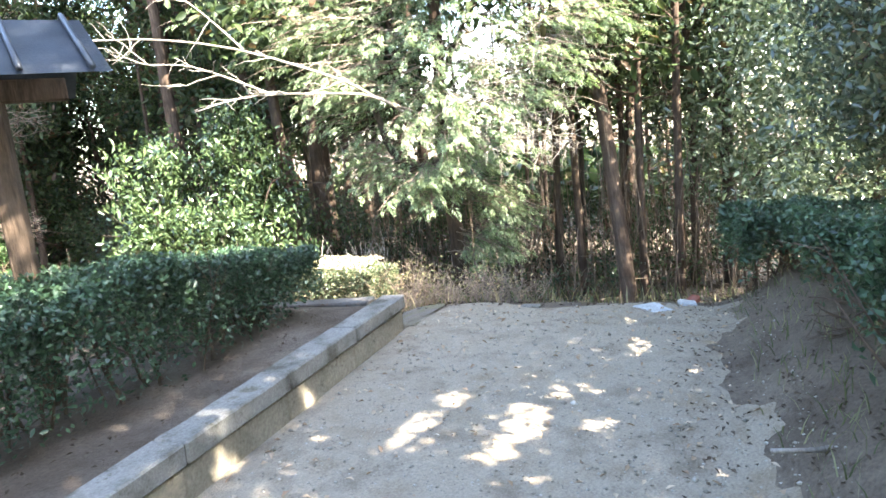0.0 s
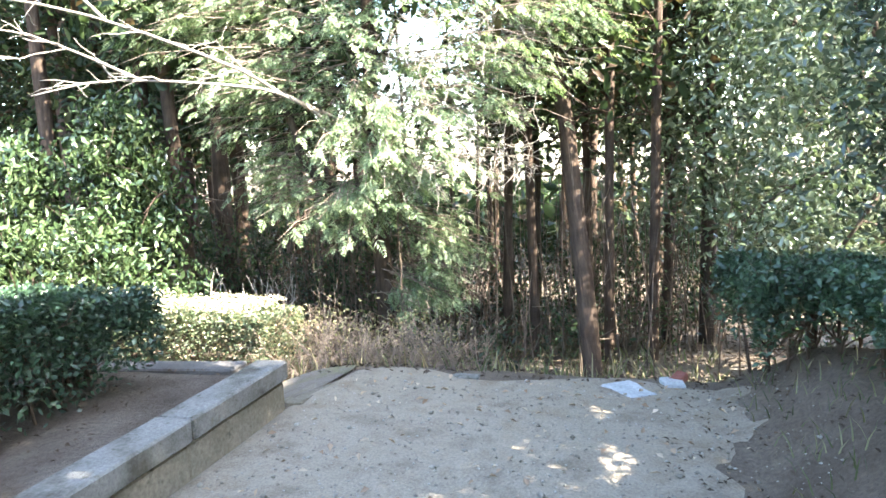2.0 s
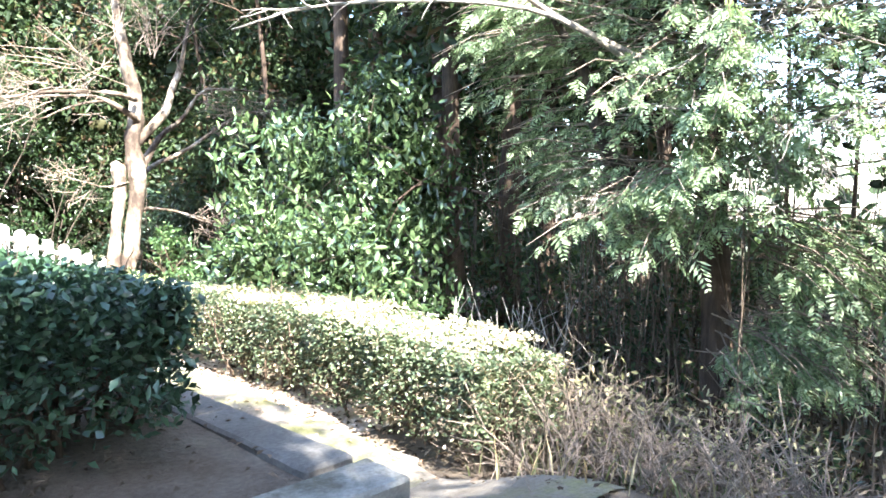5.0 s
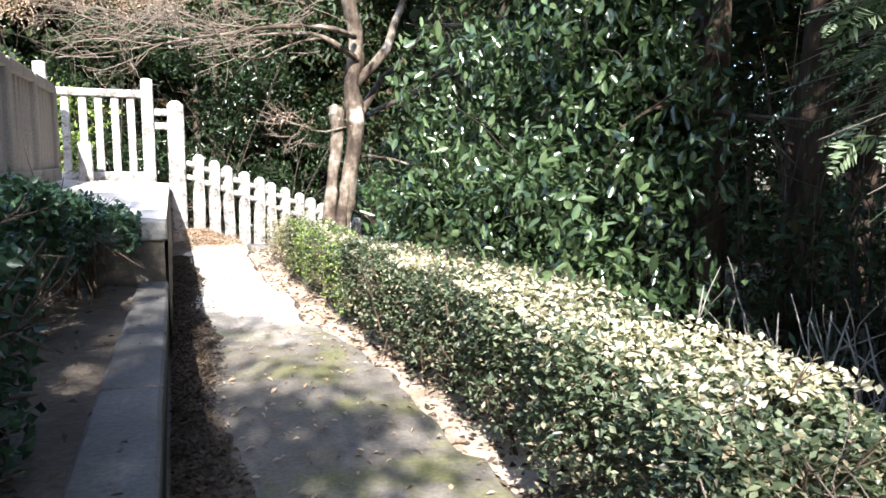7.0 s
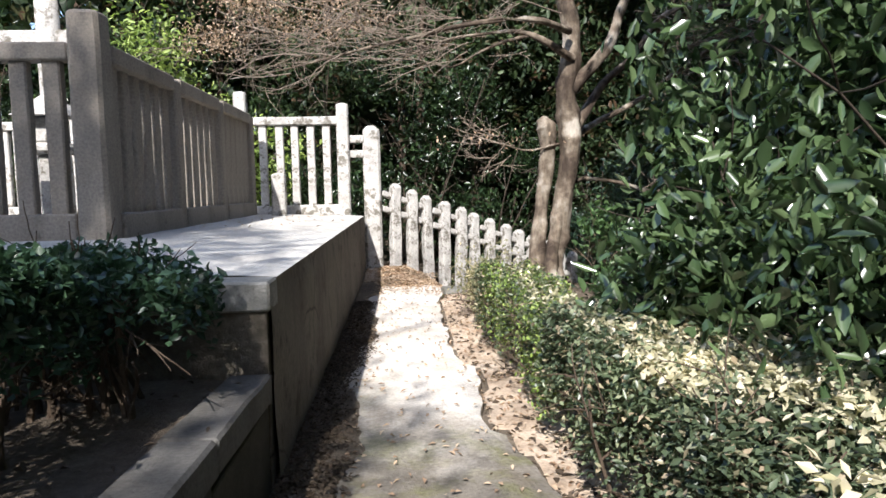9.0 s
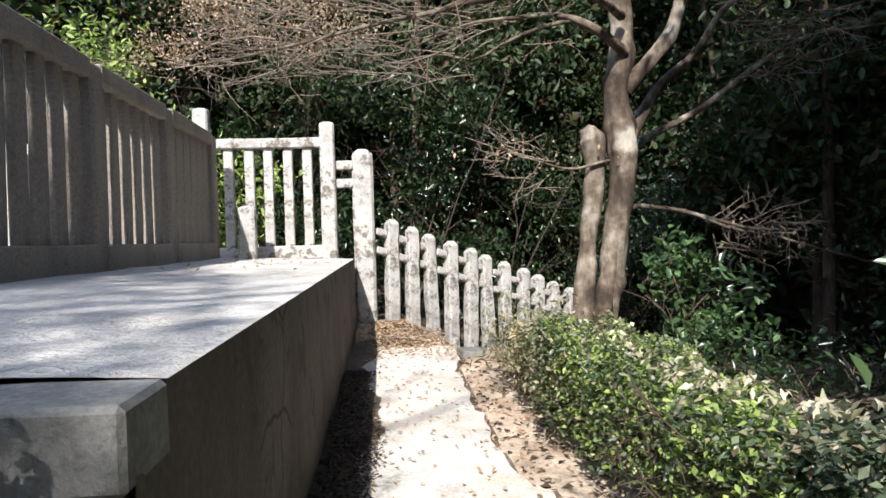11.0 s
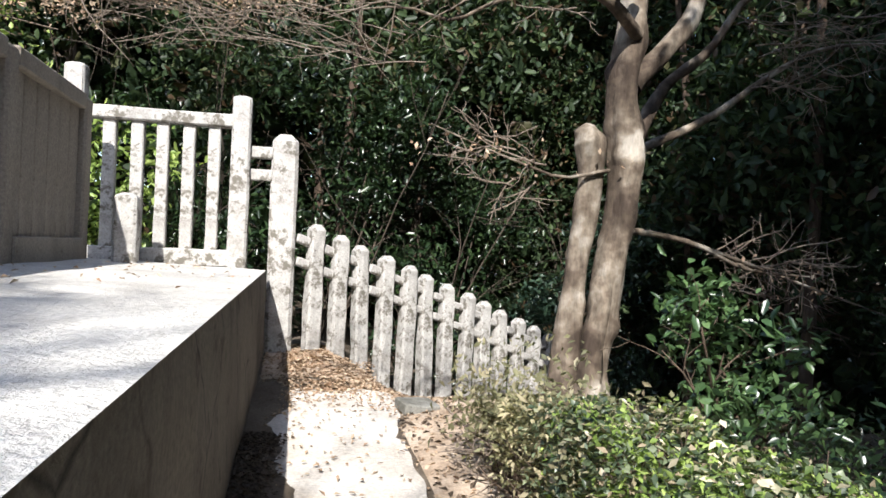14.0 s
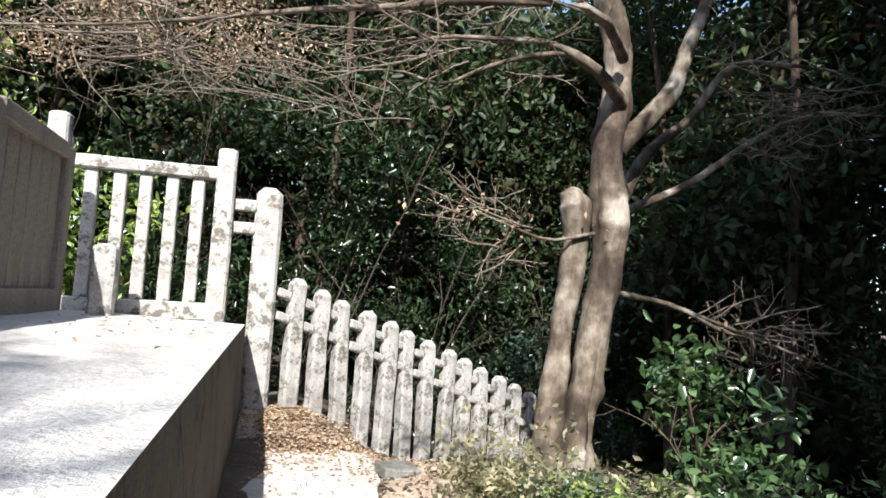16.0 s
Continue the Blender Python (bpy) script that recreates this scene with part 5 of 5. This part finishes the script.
# ---- undergrowth at the end of the gravel ----
g = np.random.default_rng(81)
n = 130
x, y = g.uniform(1.15, 2.6, n), g.uniform(-2.5, 0.9, n)
tagged(new("dry_grass", blade_mesh("dry_grass", np.stack([x, y, ground_z(x, y) - 0.02], 1), 0.24, 0.010, M_DRY, g, 0.6)), "dry straw-coloured stalks at the path's end", "grass", kind="stuff")
n = 800
x, y = g.uniform(1.3, 3.6, n), g.uniform(-3, 1.2, n)
tagged(new("green_grass", blade_mesh("green_grass", np.stack([x, y, ground_z(x, y) - 0.02], 1), 0.2, 0.013, M_GRASS, g, 0.6)), "green and yellow grass tufts under the trees", "grass", kind="stuff")
runs = []
for _ in range(130):
    x, y = g.uniform(1.5, 2.6), g.uniform(-0.8, 1.2)
    branching(g, (x, y, float(ground_z(x, y)) - 0.02), (g.normal() * 0.5, g.normal() * 0.5, 1), g.uniform(0.35, 0.75), 0.006, 2, runs, 0.5, 3, 0, 0.55)
tagged(new("dead_brush", tubes("dead_brush", runs, M_TWIG, 4)), "tangle of grey dead brushwood beside the hedge", "brush", kind="stuff")
stalks = thing("dead_plant", "cluster of pale dead stalks behind the hedge", "plant", (2.6, 1.85, float(ground_z(2.6, 1.85))))
for _ in range(30):
    runs = []
    x, y = g.normal(2.6, 0.2), g.normal(1.85, 0.26)
    branching(g, (x - 2.6, y - 1.85, -0.05), (g.normal() * 0.12, g.normal() * 0.12, 1), g.uniform(0.5, 0.95), 0.009, 1, runs, 0.3, 4, 0, 0.4)
    child("stalk", tubes("stalk", runs, M_PALE, 5), stalks)
stick = tubes("fallen_stick", [(bend([(0, 0, 0.02), (0.12, 0.03, 0.03), (0.3, 0.02, 0.06)], 6), np.linspace(0.014, 0.01, 6))], M_PALE, 6)
ob = tagged(new("fallen_stick", stick), "short pale stick lying on the bank", "stick")
ob.matrix_basis = pose(-2.35, -3.02, 0.2, 25, 0, 120)
n = 420
x, y = g.uniform(-5, 0.9, n), g.uniform(-3.4, -2.8, n)
tagged(new("bank_grass", blade_mesh("bank_grass", np.stack([x, y, ground_z(x, y) - 0.01], 1), 0.12, 0.008, M_GRASS, g, 0.8)), "thin dry grass on the earth bank", "grass", kind="stuff")
bush("half_dead_shrub", "grey half-dead shrub with withered leaves", (2.15, 0.6), [((0, 0, 0.4), (0.35, 0.6, 0.3)), ((0.2, -0.7, 0.35), (0.35, 0.5, 0.28))], 0.045, 0.4, 520, M_WITHER, 47, 60, 0.09, 14, M_TWIG)
bush("bramble", "low green weeds under the cypress", (2.9, -0.6), [((0, 0, 0.25), (0.5, 0.7, 0.25)), ((0.3, -1.0, 0.25), (0.5, 0.5, 0.25)), ((0.3, 0.9, 0.3), (0.4, 0.4, 0.3))], 0.07, 0.4, 420, M_UNDER, 37, 30, 0.1, 8)
bush("bramble", "bushy undergrowth at the wood's edge", (3.9, -2.0), [((0, 0, 0.5), (0.7, 0.7, 0.5)), ((0.6, 0.9, 0.4), (0.7, 0.6, 0.4)), ((1.2, -0.3, 0.7), (0.7, 0.7, 0.6))], 0.07, 0.4, 700, M_WOODS, 38, 40, 0.13, 8)
bush("thin_shrub", "twiggy green shrub along the kerb bed", (-2.9, 4.2), [((0, 0, 0.9), (0.9, 0.5, 0.6)), ((1.2, 0.1, 0.7), (0.6, 0.4, 0.5))], 0.06, 0.45, 900, M_HEDGE, 39, 50, 0.12, 8)

for k, (x, y) in enumerate([(4.6, -3.6), (4.4, 1.2), (5.3, 0.0), (6.4, -1.6), (4.9, 2.6), (6.2, 1.4), (6.3, -3.0), (3.6, 2.0), (5.9, 4.4), (4.6, 6.4), (5.4, 8.4), (6.6, 10.4), (5.2, 13.2), (7.2, 13.0)]):
    q = np.random.default_rng(500 + k)
    blobs = [((q.normal() * 0.4, q.normal() * 0.4, 0.4 + 0.35 * j), (0.8, 0.8, 0.45)) for j in range(3)]
    bush("understory_bush", "tangled dim undergrowth among the trunks", (x, y), blobs, 0.08, 0.42, 620, M_WOODS if k % 2 else M_UNDER, 510 + k, 44, 0.15, 7, M_DARKBARK)
thicket = []
for _ in range(380):
    x, y = g.uniform(2.5, 6.5), g.uniform(-3.2, 3.2)
    x = x + 1.0 * (y > 0.3 and x < 3.5)
    branching(g, (x, y, float(ground_z(x, y)) - 0.02), (g.normal() * 0.09, g.normal() * 0.09, 1), g.uniform(0.8, 2.6), 0.009, 1, thicket, 0.12, 2, -0.03, 0.35)
tagged(new("thicket", tubes("thicket", thicket, M_CANE, 4)), "thin bare saplings and canes among the trunks", "thicket", kind="stuff")

# ---- roofed shelter beside the path ----
shelter = thing("roofed_shelter", "small timber shelter with a dark sheet roof", "shelter", (-2.88, 1.85, 0.3))
for x, y in ((-2.58, 1.62), (-3.55, 2.3)):
    child("post", block("post", (0.13, 0.13, 2.15), M_WOOD, 0.01, 0.004, 3, 2), shelter, m=pose(x + 3.05, y - 1.95, -0.05, 0, 0, 35))
def slope(sign):
    b = bmesh.new()
    vs = [b.verts.new(p) for p in ((-1.15, 0, 0.42), (1.15, 0, 0.42), (1.15, sign * 0.78, 0), (-1.15, sign * 0.78, 0))]
    b.faces.new(vs if sign < 0 else vs[::-1])
    bmesh.ops.solidify(b, geom=b.faces[:], thickness=0.05)
    me = bpy.data.meshes.new("roof")
    b.to_mesh(me)
    b.free()
    me.materials.append(M_ROOF)
    return me
RM = pose(0, 0, 1.98, 0, 0, 145)
for sgn in (-1, 1):
    r_ob = child("roof", slope(sgn), shelter, m=RM)
    for k in range(7):
        seam = tubes("seam", [([(-1.05 + 0.35 * k, 0, 0.45), (-1.05 + 0.35 * k, sgn * 0.39, 0.24), (-1.05 + 0.35 * k, sgn * 0.79, 0.03)], [0.018] * 3)], M_ROOF, 6)
        child("seam", seam, r_ob)
child("beam", block("beam", (2.0, 0.1, 0.14), M_WOOD, 0.01), shelter, m=pose(0, 0, 1.9, 0, 0, 145))

# ---- the wood around ----
def wood_tree(name, label, seed, height, r, bark, crown_z, spread, leaves, leaf, material):
    g = np.random.default_rng(seed)
    t = thing(name, label, "tree")
    pts = bend([(0, 0, -1.2), (g.normal() * 0.1, g.normal() * 0.1, height * 0.3), (g.normal() * 0.2, g.normal() * 0.2, height * 0.65), (g.normal() * 0.3, g.normal() * 0.3, height)], 14)
    runs = [(pts, np.linspace(r, r * 0.25, 14))]
    for _ in range(12):
        i = g.integers(3, 12)
        branching(g, pts[i], (g.normal(), g.normal(), 0.1), g.uniform(0.5, 1.5), r * 0.16, 1, runs, 0.3, 3, 0, 0.5)
    child("trunk", tubes("trunk", runs, bark, 9, 0.06, seed), t)
    blobs = [((g.normal() * spread * 0.5, g.normal() * spread * 0.5, z), (spread, spread, 0.8)) for z in np.linspace(crown_z, height + 0.5, 7)]
    child("crown", leaf_mesh("crown", clump(g, blobs, leaves, 0.22, 30, 0.2), leaf, leaf * 0.45, material, g, up=0.5), t)
    return t


protos = [wood_tree("woodland_tree", "tall slender cypress trunk in the wood", 301, 9.0, 0.105, M_CEDAR, 3.6, 1.1, 900, 0.16, M_WOODS),
          wood_tree("woodland_tree", "thin dark trunk in the wood", 302, 7.5, 0.055, M_DARKBARK, 3.0, 0.9, 800, 0.15, M_WOODS),
          wood_tree("woodland_tree", "reddish cypress trunk in the wood", 303, 10.0, 0.105, M_CEDAR, 4.2, 1.3, 950, 0.17, M_WOODS)]
protos.append(wood_tree("woodland_tree", "slim red-brown trunk with a high sparse crown", 304, 9.5, 0.06, M_CEDAR, 8.3, 0.7, 260, 0.14, M_WOODS))
first = {}
def plant(k, x, y, lean=(0, 0), s=1.0, rz=None):
    m = pose(x, y, float(ground_z(x, y)), lean[0], lean[1], 37.0 * k + 61 * x if rz is None else rz)
    for o in (protos[k],):
        if k not in first:
            o.matrix_basis = m
            first[k] = True
        else:
            copy_thing(o, m)
plant(0, 2.42, -1.74, (-8.6, 14), rz=0)
for k, x, y, lean in [(3, 3.6, -0.77, (1, 3)), (3, 3.5, -1.12, (-2, 2)), (3, 3.15, -1.93, (-5, 5)), (3, 3.5, -2.35, (1, 1)), (3, 4.45, -1.6, (0, 4)), (3, 4.5, -2.5, (0, 2)), (1, 4.9, -0.85, (0, 3)), (2, 4.1, 4.15, (0, 0)), (2, 6.2, 12.2, (0, 0)), (2, 3.28, 3.1, (0, 0))]:
    plant(k, x, y, lean)
g = np.random.default_rng(91)
spots = []
tries = 0
while len(spots) < 110 and tries < 6000:
    tries += 1
    x, y = g.uniform(-8, 17), g.uniform(-13, 26)
    east = x > 4.6 and y > -9
    north = y > 15.5 and x > -7
    # Southern trees stay out of view; they are added for shade.
    south = y < -6.2 and x < 4.6
    if not (east or north or south):
        continue
    # an opening towards the sun over the terrace and the conifer
    if south and -5.4 < x < 3.0:
        continue
    if east and x < 9 and y < -3.2:
        continue
    if 0.74 < math.atan2(x - 0.25, y - 5.3) < 0.86 and y > 6:
        continue
    if min([math.hypot(x - a, y - b) for a, b in spots] or [9]) < 1.15:
        continue
    spots.append((x, y))
    plant(3 if east and x > 7 and y < 12 and g.random() < 0.65 else int(g.integers(3)), x, y, (g.normal() * 2.5, g.normal() * 2.5))

n = 85000
a = g.uniform(-0.95, 2.6, n)
rr = g.uniform(13, 26, n)
z = g.uniform(0, 1, n) ** 1.3 * 9
c = np.stack([1 + rr * np.cos(a), 4 + rr * np.sin(a), z], 1)
c[:, 2] += ground_z(c[:, 0], c[:, 1])
keep = np.sin(c[:, 0] * 0.9 + c[:, 2]) + np.sin(c[:, 1] * 1.1 - c[:, 2] * 0.8) > -1.1
keep &= (a > 1.2) | (c[:, 2] < 0.6) | (g.random(n) < 0.5)
keep &= (a < 0.74) | (a > 0.89) | (c[:, 2] < 0.8) | (g.random(n) < 0.4)
keep &= (a > 0.9) | (c[:, 2] < 0.3) | (g.random(n) < 0.22)
keep &= (c[:, 2] < 3.5) | (a > 1.1) | (g.random(n) < 0.4)
tagged(new("far_woods", leaf_mesh("far_woods", c[keep], 0.5, 0.24, M_WOODS, g, up=0.3)), "dense far woodland foliage", "woods", kind="stuff")
n = 9000
a = g.uniform(2.6, 5.35, n)
rr = g.uniform(14, 26, n)
c = np.stack([1 + rr * np.cos(a), 1 + rr * np.sin(a), g.uniform(0, 1, n) ** 1.2 * 6], 1)
tagged(new("far_woods", leaf_mesh("far_woods", c, 0.6, 0.3, M_WOODS, g, up=0.3)), "woodland foliage behind the path", "woods", kind="stuff")

for ob in list(scene.objects):
    if ob.parent is None and "category" in ob:
        base = ob.name.split(".")[0]
        if base in ("woodland_tree", "canopy_tree", "evergreen_shrub", "laurel_shrub", "understory_bush", "flat_stone", "clipped_hedge", "path_hedge", "bank_hedge"):
            tagged(ob, group={"woodland_tree": "trees of the wood", "canopy_tree": "canopy trees of the wood", "evergreen_shrub": "shrubs behind the fence", "laurel_shrub": "laurels behind the hedge", "understory_bush": "bushes among the trunks",
                              "flat_stone": "stones at the path's end", "clipped_hedge": "hedges on the bed", "path_hedge": "hedge along the footpath", "bank_hedge": "hedge on the bank"}[base])
